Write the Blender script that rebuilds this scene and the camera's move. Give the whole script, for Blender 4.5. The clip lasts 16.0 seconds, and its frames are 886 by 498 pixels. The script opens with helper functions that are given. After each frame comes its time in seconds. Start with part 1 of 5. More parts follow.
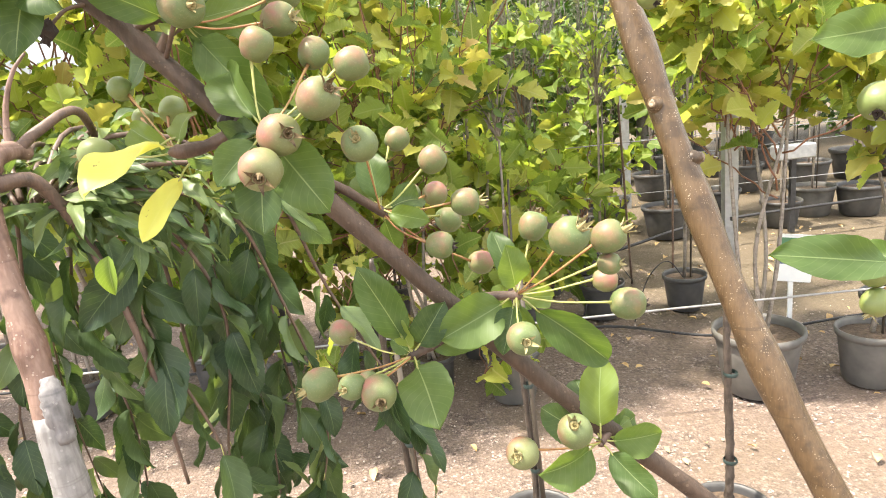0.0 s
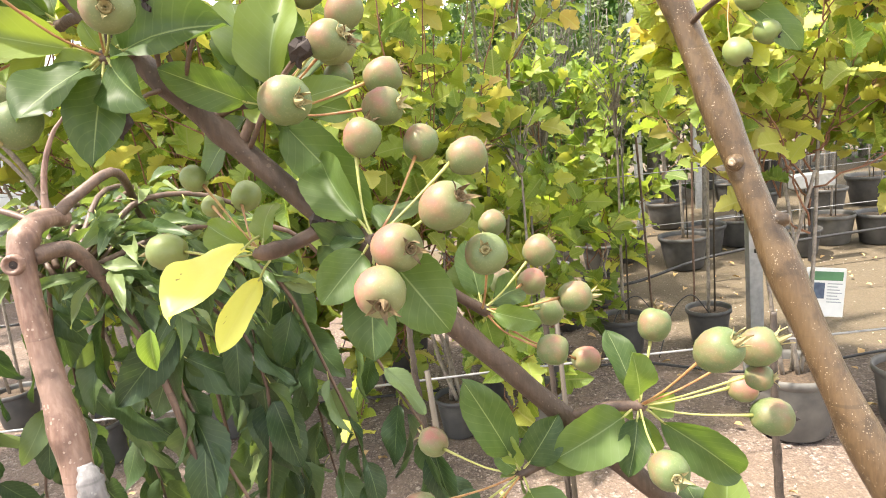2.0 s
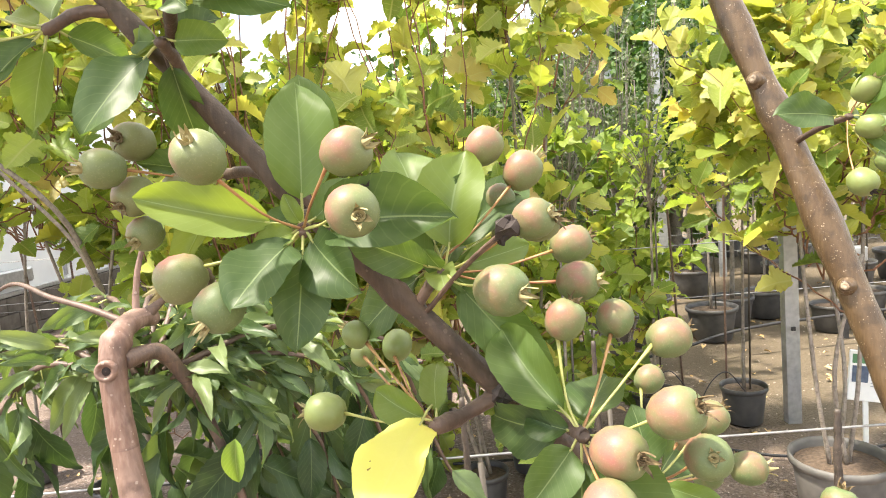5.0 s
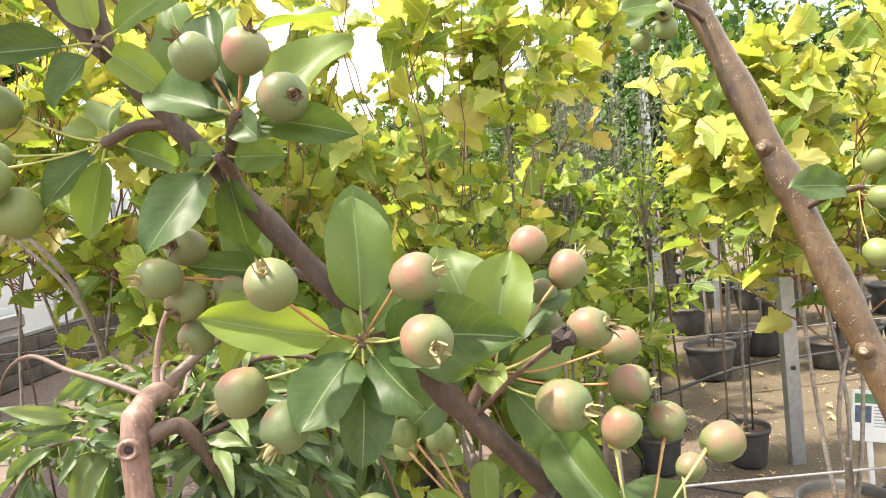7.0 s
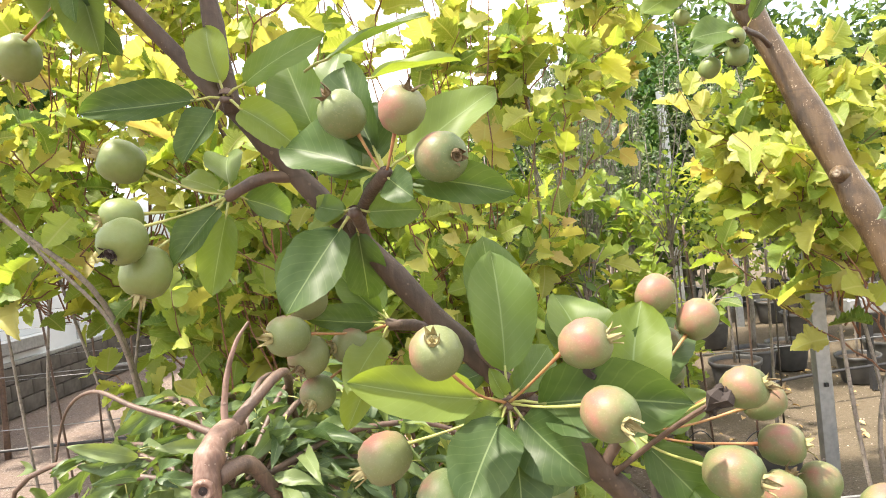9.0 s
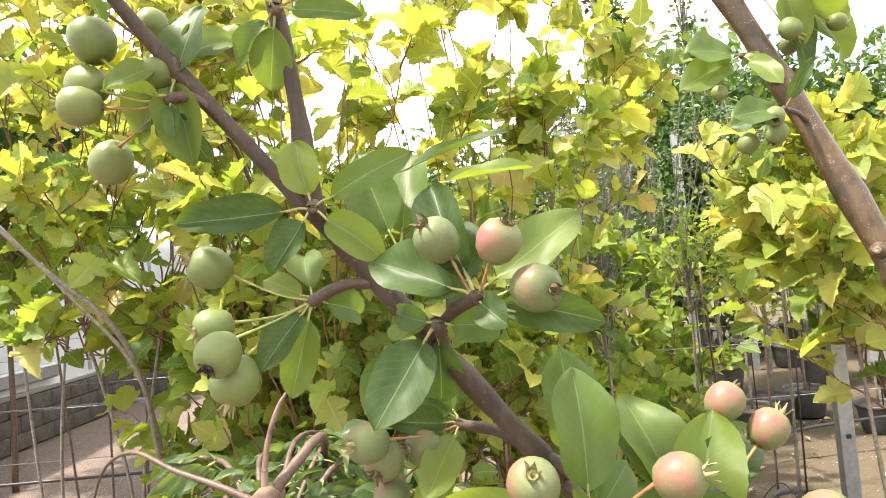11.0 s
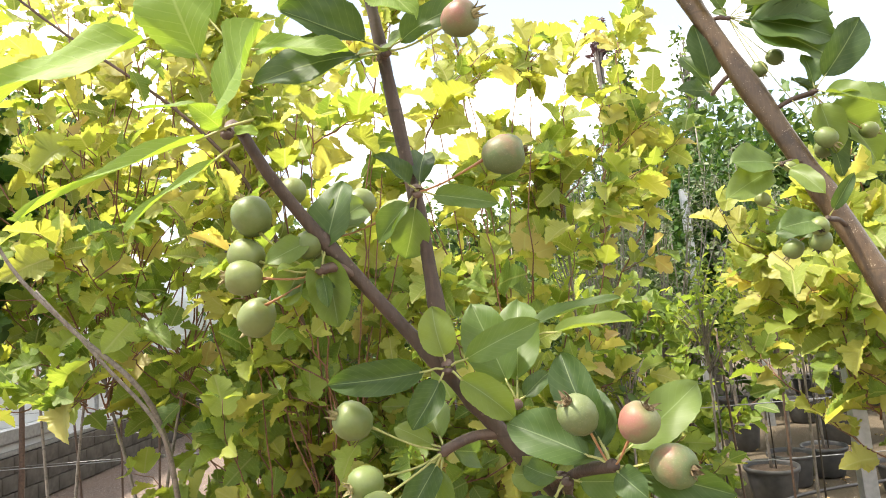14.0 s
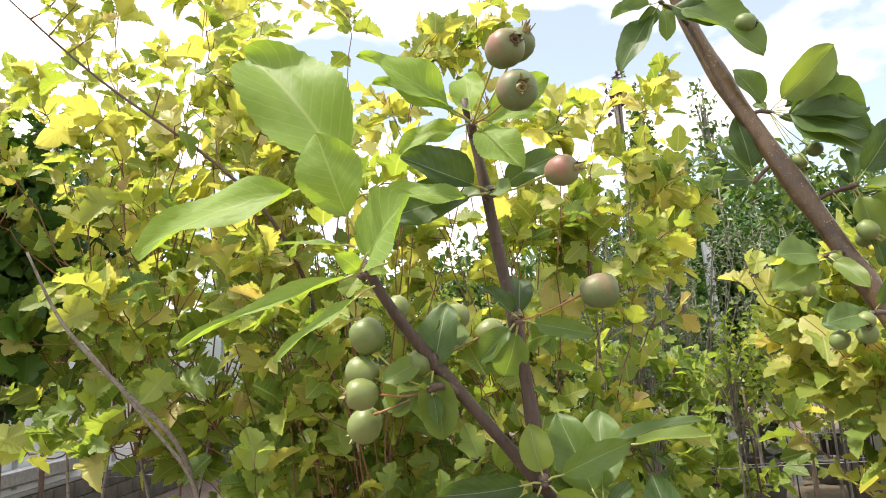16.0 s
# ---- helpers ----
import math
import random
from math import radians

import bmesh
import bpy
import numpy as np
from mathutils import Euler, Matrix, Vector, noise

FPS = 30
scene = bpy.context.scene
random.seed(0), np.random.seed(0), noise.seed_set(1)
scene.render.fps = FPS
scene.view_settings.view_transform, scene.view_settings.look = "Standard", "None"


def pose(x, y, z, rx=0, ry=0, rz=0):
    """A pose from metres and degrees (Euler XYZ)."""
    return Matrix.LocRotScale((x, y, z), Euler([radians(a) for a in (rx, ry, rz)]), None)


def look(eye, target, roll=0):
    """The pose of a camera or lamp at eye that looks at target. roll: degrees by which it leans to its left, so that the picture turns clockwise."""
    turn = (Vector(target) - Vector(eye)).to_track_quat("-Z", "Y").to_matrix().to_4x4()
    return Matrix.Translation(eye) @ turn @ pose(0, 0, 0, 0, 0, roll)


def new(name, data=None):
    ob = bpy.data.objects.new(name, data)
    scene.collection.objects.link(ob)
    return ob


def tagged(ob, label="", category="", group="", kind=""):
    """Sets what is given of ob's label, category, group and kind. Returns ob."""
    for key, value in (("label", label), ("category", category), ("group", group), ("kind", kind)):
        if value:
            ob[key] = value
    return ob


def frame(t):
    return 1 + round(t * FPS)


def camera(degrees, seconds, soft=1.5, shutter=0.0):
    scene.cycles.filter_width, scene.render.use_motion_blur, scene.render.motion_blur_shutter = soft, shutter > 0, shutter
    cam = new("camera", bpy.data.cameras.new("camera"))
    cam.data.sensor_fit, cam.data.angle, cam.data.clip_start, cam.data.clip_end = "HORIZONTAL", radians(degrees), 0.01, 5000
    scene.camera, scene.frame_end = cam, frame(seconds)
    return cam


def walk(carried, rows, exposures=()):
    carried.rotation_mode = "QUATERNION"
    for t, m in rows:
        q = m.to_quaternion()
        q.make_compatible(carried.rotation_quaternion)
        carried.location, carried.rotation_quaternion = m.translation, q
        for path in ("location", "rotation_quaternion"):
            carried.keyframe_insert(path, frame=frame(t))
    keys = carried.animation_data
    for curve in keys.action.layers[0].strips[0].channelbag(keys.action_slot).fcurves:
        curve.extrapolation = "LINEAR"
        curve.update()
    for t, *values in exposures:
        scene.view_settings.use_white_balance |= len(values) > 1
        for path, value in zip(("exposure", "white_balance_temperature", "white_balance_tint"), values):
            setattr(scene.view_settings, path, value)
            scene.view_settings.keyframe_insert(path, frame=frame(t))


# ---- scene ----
cam = camera(69.7, 16.0, soft=1.0)
PATH = [
    (0, (0.0000, 0.0000, 1.4500), (-0.0000, 1.9427, 0.9748), -6.20),
    (0.5, (-0.0028, 0.0131, 1.4599), (0.0060, 1.9587, 0.9968), -7.00),
    (1, (-0.0202, 0.0416, 1.4696), (-0.0076, 1.9914, 1.0245), -7.20),
    (1.5, (-0.0453, 0.0504, 1.4851), (-0.0492, 2.0080, 1.0758), -7.01),
    (2, (-0.0630, 0.0659, 1.4947), (-0.0752, 2.0272, 1.1034), -6.81),
    (2.5, (-0.0830, 0.0765, 1.5083), (-0.1115, 2.0420, 1.1395), -6.41),
    (3, (-0.0971, 0.0809, 1.5200), (-0.1401, 2.0515, 1.1808), -6.51),
    (3.5, (-0.1111, 0.0883, 1.5307), (-0.1515, 2.0634, 1.2186), -5.82),
    (4, (-0.1304, 0.0889, 1.5453), (-0.1704, 2.0696, 1.2713), -5.12),
    (6.5, (-0.1750, 0.1062, 1.5984), (-0.1923, 2.1013, 1.4588), -5.63),
    (7, (-0.1847, 0.0915, 1.6102), (-0.1876, 2.0888, 1.5060), -5.83),
    (7.5, (-0.1975, 0.1019, 1.6159), (-0.2037, 2.0998, 1.5256), -5.93),
    (8, (-0.2196, 0.1035, 1.6235), (-0.2401, 2.1018, 1.5418), -6.23),
    (8.5, (-0.2337, 0.1059, 1.6322), (-0.2644, 2.1045, 1.5634), -6.63),
    (9, (-0.2500, 0.1034, 1.6389), (-0.2879, 2.1023, 1.5829), -6.43),
    (11.5, (-0.2937, 0.0857, 1.6970), (-0.3485, 2.0833, 1.7777), -5.33),
    (12, (-0.3061, 0.0781, 1.7058), (-0.3513, 2.0750, 1.8076), -5.23),
    (12.5, (-0.3193, 0.0775, 1.7155), (-0.3689, 2.0734, 1.8333), -5.53),
    (13, (-0.3338, 0.0699, 1.7262), (-0.3888, 2.0644, 1.8629), -5.33),
    (13.5, (-0.3318, 0.0488, 1.7463), (-0.3864, 2.0414, 1.9099), -5.33),
    (14, (-0.3513, 0.0434, 1.7619), (-0.4098, 2.0325, 1.9616), -5.33),
    (14.5, (-0.3591, 0.0336, 1.7837), (-0.4215, 2.0180, 2.0253), -5.32),
    (15, (-0.3849, 0.0174, 1.8002), (-0.4713, 1.9959, 2.0793), -4.62),
    (15.5, (-0.3859, -0.0026, 1.8232), (-0.4823, 1.9698, 2.1401), -4.52),
    (16, (-0.4042, -0.0141, 1.8178), (-0.5020, 1.9551, 2.1536), -4.02),
]
walk(cam, [(t, look(eye, target, roll)) for t, eye, target, roll in PATH], [(0.0, 1.90, 7000, 11), (9.0, 1.68, 7000, 11), (14.5, 1.30, 6900, 10), (16.0, 1.02, 6800, 10.5)])

# ---- light and sky ----
SUN_AZ, SUN_EL = radians(-104), radians(65)     # azimuth from +y towards +x
world = bpy.data.worlds.new("sky")
scene.world = world
world.use_nodes = True
wn, wl = world.node_tree.nodes, world.node_tree.links
wn.clear()
w_out = wn.new("ShaderNodeOutputWorld")
w_bg = wn.new("ShaderNodeBackground")
w_sky = wn.new("ShaderNodeTexSky")
w_sky.sky_type = "NISHITA"
w_sky.sun_disc = False
w_sky.sun_elevation, w_sky.sun_rotation = SUN_EL, SUN_AZ
w_co = wn.new("ShaderNodeTexCoord")
w_map = wn.new("ShaderNodeMapping")
w_map.inputs["Scale"].default_value = (1.0, 1.0, 2.2)
w_map.inputs["Location"].default_value = (0.35, 0.0, 0.6)
w_noise = wn.new("ShaderNodeTexNoise")
w_noise.inputs["Scale"].default_value = 2.1
w_noise.inputs["Detail"].default_value = 7.0
w_ramp = wn.new("ShaderNodeValToRGB")
w_ramp.color_ramp.elements[0].position, w_ramp.color_ramp.elements[1].position = 0.47, 0.61
w_ramp.color_ramp.elements[0].color = (0.13, 0.13, 0.13, 1)
w_mix = wn.new("ShaderNodeMixRGB")
w_mix.inputs["Color2"].default_value = (11.0, 10.6, 9.9, 1)
wl.new(w_co.outputs["Generated"], w_map.inputs["Vector"])
wl.new(w_map.outputs["Vector"], w_noise.inputs["Vector"])
wl.new(w_noise.outputs["Fac"], w_ramp.inputs["Fac"])
wl.new(w_ramp.outputs["Color"], w_mix.inputs["Fac"])
wl.new(w_sky.outputs["Color"], w_mix.inputs["Color1"])
wl.new(w_mix.outputs["Color"], w_bg.inputs["Color"])
w_bg.inputs["Strength"].default_value = 0.132
wl.new(w_bg.outputs["Background"], w_out.inputs["Surface"])

sun_lamp = bpy.data.lights.new("sun", "SUN")
sun_lamp.energy, sun_lamp.angle, sun_lamp.color = 3.6, radians(2.5), (1.0, 0.95, 0.86)
sun = new("sun", sun_lamp)
sun_dir = Vector((math.sin(SUN_AZ) * math.cos(SUN_EL), math.cos(SUN_AZ) * math.cos(SUN_EL), math.sin(SUN_EL)))
sun.matrix_world = look((sun_dir * 30), (0, 0, 0))


# ---- materials ----
class Mat:
    """A small builder for node materials."""

    def __init__(self, name):
        self.m = bpy.data.materials.new(name)
        self.m.use_nodes = True
        self.t = self.m.node_tree
        self.b = self.t.nodes["Principled BSDF"]
        self.out = self.t.nodes["Material Output"]
        self.obj = None

    def node(self, kind, **values):
        n = self.t.nodes.new(kind)
        for k, v in values.items():
            n.inputs[k.replace("_", " ")].default_value = v
        return n

    def link(self, a, b):
        self.t.links.new(a, b)

    def coords(self, space="Object"):
        return self.node("ShaderNodeTexCoord").outputs[space]

    def noise(self, scale, detail=4.0, space="Object", stretch=None):
        n = self.node("ShaderNodeTexNoise", Scale=scale, Detail=detail)
        v = self.coords(space)
        if stretch:
            mp = self.node("ShaderNodeMapping", Scale=stretch)
            self.link(v, mp.inputs["Vector"])
            v = mp.outputs["Vector"]
        self.link(v, n.inputs["Vector"])
        return n.outputs["Fac"]

    def ramp(self, fac, stops):
        r = self.node("ShaderNodeValToRGB")
        els = r.color_ramp.elements
        while len(els) < len(stops):
            els.new(0.5)
        for e, (p, c) in zip(els, stops):
            e.position = p
            e.color = (*c, 1) if len(c) == 3 else c
        self.link(fac, r.inputs["Fac"])
        return r.outputs["Color"]

    def mix(self, fac, a, b, blend="MIX"):
        n = self.t.nodes.new("ShaderNodeMixRGB")
        n.blend_type = blend
        for s, v in zip(("Fac", "Color1", "Color2"), (fac, a, b)):
            if isinstance(v, (int, float)):
                n.inputs[s].default_value = v
            elif isinstance(v, tuple):
                n.inputs[s].default_value = (*v, 1)
            else:
                self.link(v, n.inputs[s])
        return n.outputs["Color"]

    def math(self, op, a, b=0.0):
        n = self.t.nodes.new("ShaderNodeMath")
        n.operation = op
        for i, v in enumerate((a, b)):
            if isinstance(v, (int, float)):
                n.inputs[i].default_value = v
            else:
                self.link(v, n.inputs[i])
        return n.outputs["Value"]

    def color(self, c):
        if isinstance(c, tuple):
            self.b.inputs["Base Color"].default_value = (*c, 1)
        else:
            self.link(c, self.b.inputs["Base Color"])
        return self

    def rough(self, r, metal=0.0, spec=None):
        if isinstance(r, (int, float)):
            self.b.inputs["Roughness"].default_value = r
        else:
            self.link(r, self.b.inputs["Roughness"])
        self.b.inputs["Metallic"].default_value = metal
        if spec is not None:
            self.b.inputs["Specular IOR Level"].default_value = spec
        return self

    def bump(self, h, strength=0.4, distance=0.002):
        n = self.node("ShaderNodeBump", Strength=strength, Distance=distance)
        self.link(h, n.inputs["Height"])
        self.link(n.outputs["Normal"], self.b.inputs["Normal"])
        return self

    def random(self):
        """One random value for each object and loose piece."""
        a = self.t.nodes.new("ShaderNodeObjectInfo").outputs["Random"]
        b = self.t.nodes.new("ShaderNodeNewGeometry").outputs["Random Per Island"]
        return self.math("FRACT", self.math("ADD", a, b))

    def thin(self, c, share):
        """Lets part of the light through, as a leaf does."""
        tr = self.t.nodes.new("ShaderNodeBsdfTranslucent")
        if isinstance(c, tuple):
            tr.inputs["Color"].default_value = (*c, 1)
        else:
            self.link(c, tr.inputs["Color"])
        mx = self.t.nodes.new("ShaderNodeMixShader")
        mx.inputs["Fac"].default_value = share
        self.link(self.b.outputs["BSDF"], mx.inputs[1])
        self.link(tr.outputs["BSDF"], mx.inputs[2])
        self.link(mx.outputs["Shader"], self.out.inputs["Surface"])
        return self


def leaf_material(name, tones, glow, share, rough=0.45, vein=(0.3, 0.42, 0.14), vein_amount=0.35, noise_scale=60.0, spots=False, rib_width=0.017, relief=0.35, spec=0.36, side_amount=0.17):
    """Leaf: tones over the random value, mottling, a pale midrib and side veins from the leaf's own UV, light through it."""
    m = Mat(name)
    base = m.ramp(m.random(), tones)
    mott = m.noise(noise_scale, 4.0)
    base = m.mix(m.ramp(mott, [(0.38, (0, 0, 0)), (0.75, (0.30, 0.30, 0.30))]), base, m.mix(0.4, base, vein))
    uv = m.node("ShaderNodeSeparateXYZ")
    m.link(m.coords("UV"), uv.inputs["Vector"])
    across = m.math("ABSOLUTE", m.math("SUBTRACT", uv.outputs["X"], 0.5))
    rib = m.node("ShaderNodeMapRange", From_Min=rib_width * 0.4, From_Max=rib_width * 1.6, To_Min=1.0, To_Max=0.0)
    m.link(across, rib.inputs["Value"])
    rib = rib.outputs["Result"]
    side = m.math("SINE", m.math("MULTIPLY", m.math("SUBTRACT", uv.outputs["Y"], m.math("MULTIPLY", across, 0.55)), 62.0))
    side = m.math("GREATER_THAN", side, 0.93)
    lines = m.math("MAXIMUM", rib, m.math("MULTIPLY", side, side_amount))
    base = m.mix(m.math("MULTIPLY", lines, vein_amount), base, vein)
    if spots:
        sp = m.math("GREATER_THAN", m.noise(5.0, 2.0), 0.70)
        base = m.mix(m.math("MULTIPLY", sp, 0.8), base, (0.12, 0.06, 0.02))
    m.color(base).rough(rough, 0.0, spec)
    m.bump(m.math("ADD", m.math("MULTIPLY", side, -0.35), m.math("MULTIPLY", mott, 0.9)), relief, 0.0012)
    m.thin(m.mix(1.0, base, glow, "MULTIPLY"), share)
    return m.m


def bark_material(name, dark, mid, light, dots=(0.58, 0.46, 0.32), dot_amount=0.8, rough=0.5, scale=1.0, dot_scale=1.0):
    """Young bark: long fine grain, cloudy patches, ring scars and scattered pale lenticels of uneven size."""
    m = Mat(name)
    grain = m.noise(330.0 * scale, 6.0, stretch=(1, 1, 0.16))
    fine = m.noise(700.0 * scale, 3.0)
    big = m.noise(22.0 * scale, 5.0)
    c = m.mix(0.62, m.ramp(grain, [(0.36, dark), (0.5, mid), (0.66, light)]), mid)
    c = m.mix(m.ramp(big, [(0.40, (0, 0, 0)), (0.60, (0.75, 0.75, 0.75))]), c, m.mix(0.55, c, light))
    c = m.mix(m.ramp(m.noise(48.0 * scale, 4.0), [(0.52, (0, 0, 0)), (0.66, (0.7, 0.7, 0.7))]), c, dark)
    ring = m.noise(1.0, 2.0, stretch=(4.0, 4.0, 150.0 * scale))
    c = m.mix(m.ramp(ring, [(0.63, (0, 0, 0)), (0.70, (0.5, 0.5, 0.5))]), c, dark)
    v = m.node("ShaderNodeTexVoronoi", Scale=215.0 * scale * dot_scale, Randomness=1.0)
    m.link(m.coords(), v.inputs["Vector"])
    spot = m.math("LESS_THAN", v.outputs["Distance"], m.math("SUBTRACT", m.math("MULTIPLY", m.noise(95.0, 1.0), 0.95), 0.375))
    m.color(m.mix(m.math("MULTIPLY", spot, dot_amount), c, dots)).rough(rough)
    m.bump(m.math("ADD", m.math("ADD", grain, m.math("MULTIPLY", fine, 0.4)), m.math("ADD", m.math("MULTIPLY", spot, 0.7), m.math("MULTIPLY", ring, 0.25))), 0.45, 0.0016)
    return m.m


def plain_material(name, a, b, scale=20.0, rough=0.6, metal=0.0, bump=0.2, distance=0.002, stretch=None):
    m = Mat(name)
    n = m.noise(scale, 5.0, stretch=stretch)
    big = m.noise(scale * 0.13, 3.0)
    c = m.ramp(n, [(0.3, a), (0.7, b)])
    c = m.mix(m.ramp(big, [(0.42, (0, 0, 0)), (0.62, (0.5, 0.5, 0.5))]), c, m.mix(0.6, c, a))
    m.color(c).rough(rough, metal)
    m.bump(n, bump, distance)
    return m.m


M_CRAB_LEAF = leaf_material("crab_apple_leaf", [(0.0, (0.038, 0.072, 0.024)), (0.4, (0.060, 0.108, 0.030)), (0.75, (0.095, 0.155, 0.038)), (1.0, (0.17, 0.23, 0.052))],
                            (2.2, 2.0, 0.75), 0.40, 0.46, (0.25, 0.33, 0.17), 0.6, 4.0, rib_width=0.012, relief=0.2, spec=0.38, side_amount=0.12)
M_YELLOW_LEAF = leaf_material("yellowed_leaf", [(0.0, (0.54, 0.56, 0.13)), (1.0, (0.64, 0.64, 0.18))], (1.4, 1.3, 0.6), 0.42, 0.45, (0.62, 0.62, 0.2), 0.3, 6.0, True)
M_TIP_LEAF = leaf_material("young_tip_leaf", [(0.0, (0.16, 0.26, 0.05)), (1.0, (0.23, 0.34, 0.06))], (1.7, 1.6, 0.7), 0.45, 0.55, (0.36, 0.45, 0.17), 0.6, 6.0, relief=0.8, side_amount=0.4)
M_WEEP_LEAF = leaf_material("weeping_leaf", [(0.0, (0.026, 0.052, 0.024)), (0.5, (0.040, 0.074, 0.031)), (0.85, (0.066, 0.108, 0.040)), (1.0, (0.12, 0.17, 0.065))],
                            (1.9, 1.8, 0.8), 0.30, 0.42, (0.15, 0.22, 0.10), 0.6, 5.0, relief=0.45, spec=0.42, side_amount=0.22, rib_width=0.012)
M_WEEP_YOUNG = leaf_material("weeping_young_leaf", [(0.0, (0.050, 0.090, 0.034)), (0.6, (0.090, 0.140, 0.050)), (1.0, (0.17, 0.22, 0.09))],
                             (1.9, 1.8, 0.8), 0.34, 0.42, (0.25, 0.32, 0.15), 0.4, 6.0, spec=0.42)
M_GOLD_LEAF = leaf_material("golden_leaf", [(0.0, (0.19, 0.27, 0.055)), (0.35, (0.33, 0.39, 0.085)), (0.65, (0.45, 0.47, 0.12)), (0.95, (0.55, 0.52, 0.19)), (1.0, (0.50, 0.37, 0.17))],
                            (1.42, 1.34, 0.72), 0.56, 0.45, (0.56, 0.56, 0.26), 0.6, 5.0, relief=0.7, side_amount=0.4)
M_GREEN_GOLD = leaf_material("lime_leaf", [(0.0, (0.11, 0.19, 0.042)), (0.5, (0.22, 0.315, 0.064)), (0.85, (0.33, 0.41, 0.088)), (1.0, (0.47, 0.47, 0.12))],
                             (1.5, 1.42, 0.70), 0.56, 0.45, (0.40, 0.44, 0.19), 0.6, 5.0, relief=0.7, side_amount=0.4)
M_FAR_LEAF = leaf_material("background_leaf", [(0.0, (0.03, 0.065, 0.02)), (0.6, (0.085, 0.15, 0.038)), (1.0, (0.20, 0.26, 0.07))], (1.5, 1.5, 0.7), 0.3, 0.5, (0.12, 0.2, 0.08), 0.2, 8.0)
M_DARK_LEAF = leaf_material("maple_leaf", [(0.0, (0.022, 0.065, 0.014)), (0.6, (0.04, 0.10, 0.018)), (1.0, (0.085, 0.16, 0.025))], (1.5, 1.5, 0.6), 0.28, 0.45, (0.1, 0.18, 0.05), 0.3, 20.0)
M_GREY_LEAF = leaf_material("grey_green_leaf", [(0.0, (0.06, 0.10, 0.045)), (0.6, (0.125, 0.17, 0.08)), (1.0, (0.24, 0.28, 0.15))], (1.3, 1.3, 0.8), 0.25, 0.5, (0.25, 0.29, 0.19), 0.2, 10.0)
M_PURPLE_LEAF = leaf_material("purple_leaf", [(0.0, (0.05, 0.02, 0.035)), (1.0, (0.10, 0.04, 0.06))], (1.4, 1.0, 1.0), 0.25)
M_BARK_CRAB = bark_material("crab_apple_bark", (0.040, 0.024, 0.012), (0.084, 0.050, 0.024), (0.135, 0.088, 0.044), (0.42, 0.34, 0.24), 0.6, rough=0.36, dot_scale=1.7)
M_BARK_BRANCH = bark_material("branch_bark", (0.030, 0.018, 0.011), (0.056, 0.034, 0.022), (0.102, 0.066, 0.045), (0.22, 0.16, 0.11), 0.3, rough=0.62)
M_BARK_WEEP = bark_material("weeping_bark", (0.075, 0.040, 0.028), (0.165, 0.092, 0.066), (0.30, 0.205, 0.165), (0.42, 0.34, 0.28), 0.5, scale=0.7)
M_BARK_ROOTSTOCK = bark_material("rootstock_bark", (0.10, 0.095, 0.092), (0.205, 0.195, 0.19), (0.36, 0.35, 0.34), (0.45, 0.43, 0.41), 0.3, scale=0.6)
M_BARK_TREE = bark_material("grey_bark", (0.10, 0.085, 0.07), (0.20, 0.17, 0.14), (0.33, 0.29, 0.25), (0.4, 0.36, 0.3), 0.25)
M_BARK_GREY_TWIG = bark_material("grey_twig_bark", (0.07, 0.062, 0.052), (0.14, 0.125, 0.105), (0.24, 0.22, 0.19), (0.4, 0.36, 0.3), 0.2)
M_TWIG_DARK = bark_material("dark_twig", (0.05, 0.032, 0.024), (0.10, 0.062, 0.045), (0.16, 0.10, 0.07), (0.2, 0.15, 0.1), 0.2)
M_STEM_DARK = bark_material("sapling_bark", (0.022, 0.017, 0.014), (0.050, 0.038, 0.030), (0.105, 0.082, 0.066), (0.16, 0.13, 0.10), 0.4)
M_TWIG_RED = bark_material("red_twig", (0.10, 0.042, 0.024), (0.18, 0.075, 0.038), (0.26, 0.13, 0.07), (0.4, 0.25, 0.12), 0.2)
M_PEDICEL_RED = plain_material("red_stalk", (0.30, 0.11, 0.055), (0.42, 0.27, 0.10), 160.0, 0.5)
M_PEDICEL_GREEN = plain_material("green_stalk", (0.30, 0.32, 0.09), (0.42, 0.40, 0.14), 160.0, 0.5)
M_CALYX = plain_material("dry_calyx", (0.060, 0.036, 0.020), (0.20, 0.145, 0.065), 6.0, 0.85)
M_CALYX_GREEN = plain_material("green_calyx", (0.22, 0.19, 0.08), (0.40, 0.34, 0.17), 6.0, 0.8)
M_CALYX_BLACK = plain_material("withered_calyx", (0.02, 0.014, 0.012), (0.05, 0.035, 0.03), 300.0, 0.8)
M_CUT_WOOD = plain_material("cut_wood", (0.16, 0.11, 0.07), (0.40, 0.32, 0.22), 300.0, 0.7)
M_BAMBOO = plain_material("bamboo", (0.040, 0.032, 0.024), (0.10, 0.08, 0.058), 30.0, 0.55, stretch=(1, 1, 0.1))
M_POT = plain_material("pot_plastic", (0.040, 0.040, 0.042), (0.085, 0.082, 0.078), 14.0, 0.5, bump=0.1)
M_POT_DUSTY = plain_material("dusty_pot_plastic", (0.070, 0.068, 0.064), (0.145, 0.135, 0.122), 12.0, 0.6, bump=0.1)
M_SOIL = plain_material("potting_soil", (0.045, 0.030, 0.020), (0.13, 0.09, 0.06), 70.0, 0.9, bump=0.9, distance=0.01)
M_ZINC = plain_material("galvanised_steel", (0.34, 0.355, 0.37), (0.50, 0.515, 0.53), 25.0, 0.42, 0.7, bump=0.05)
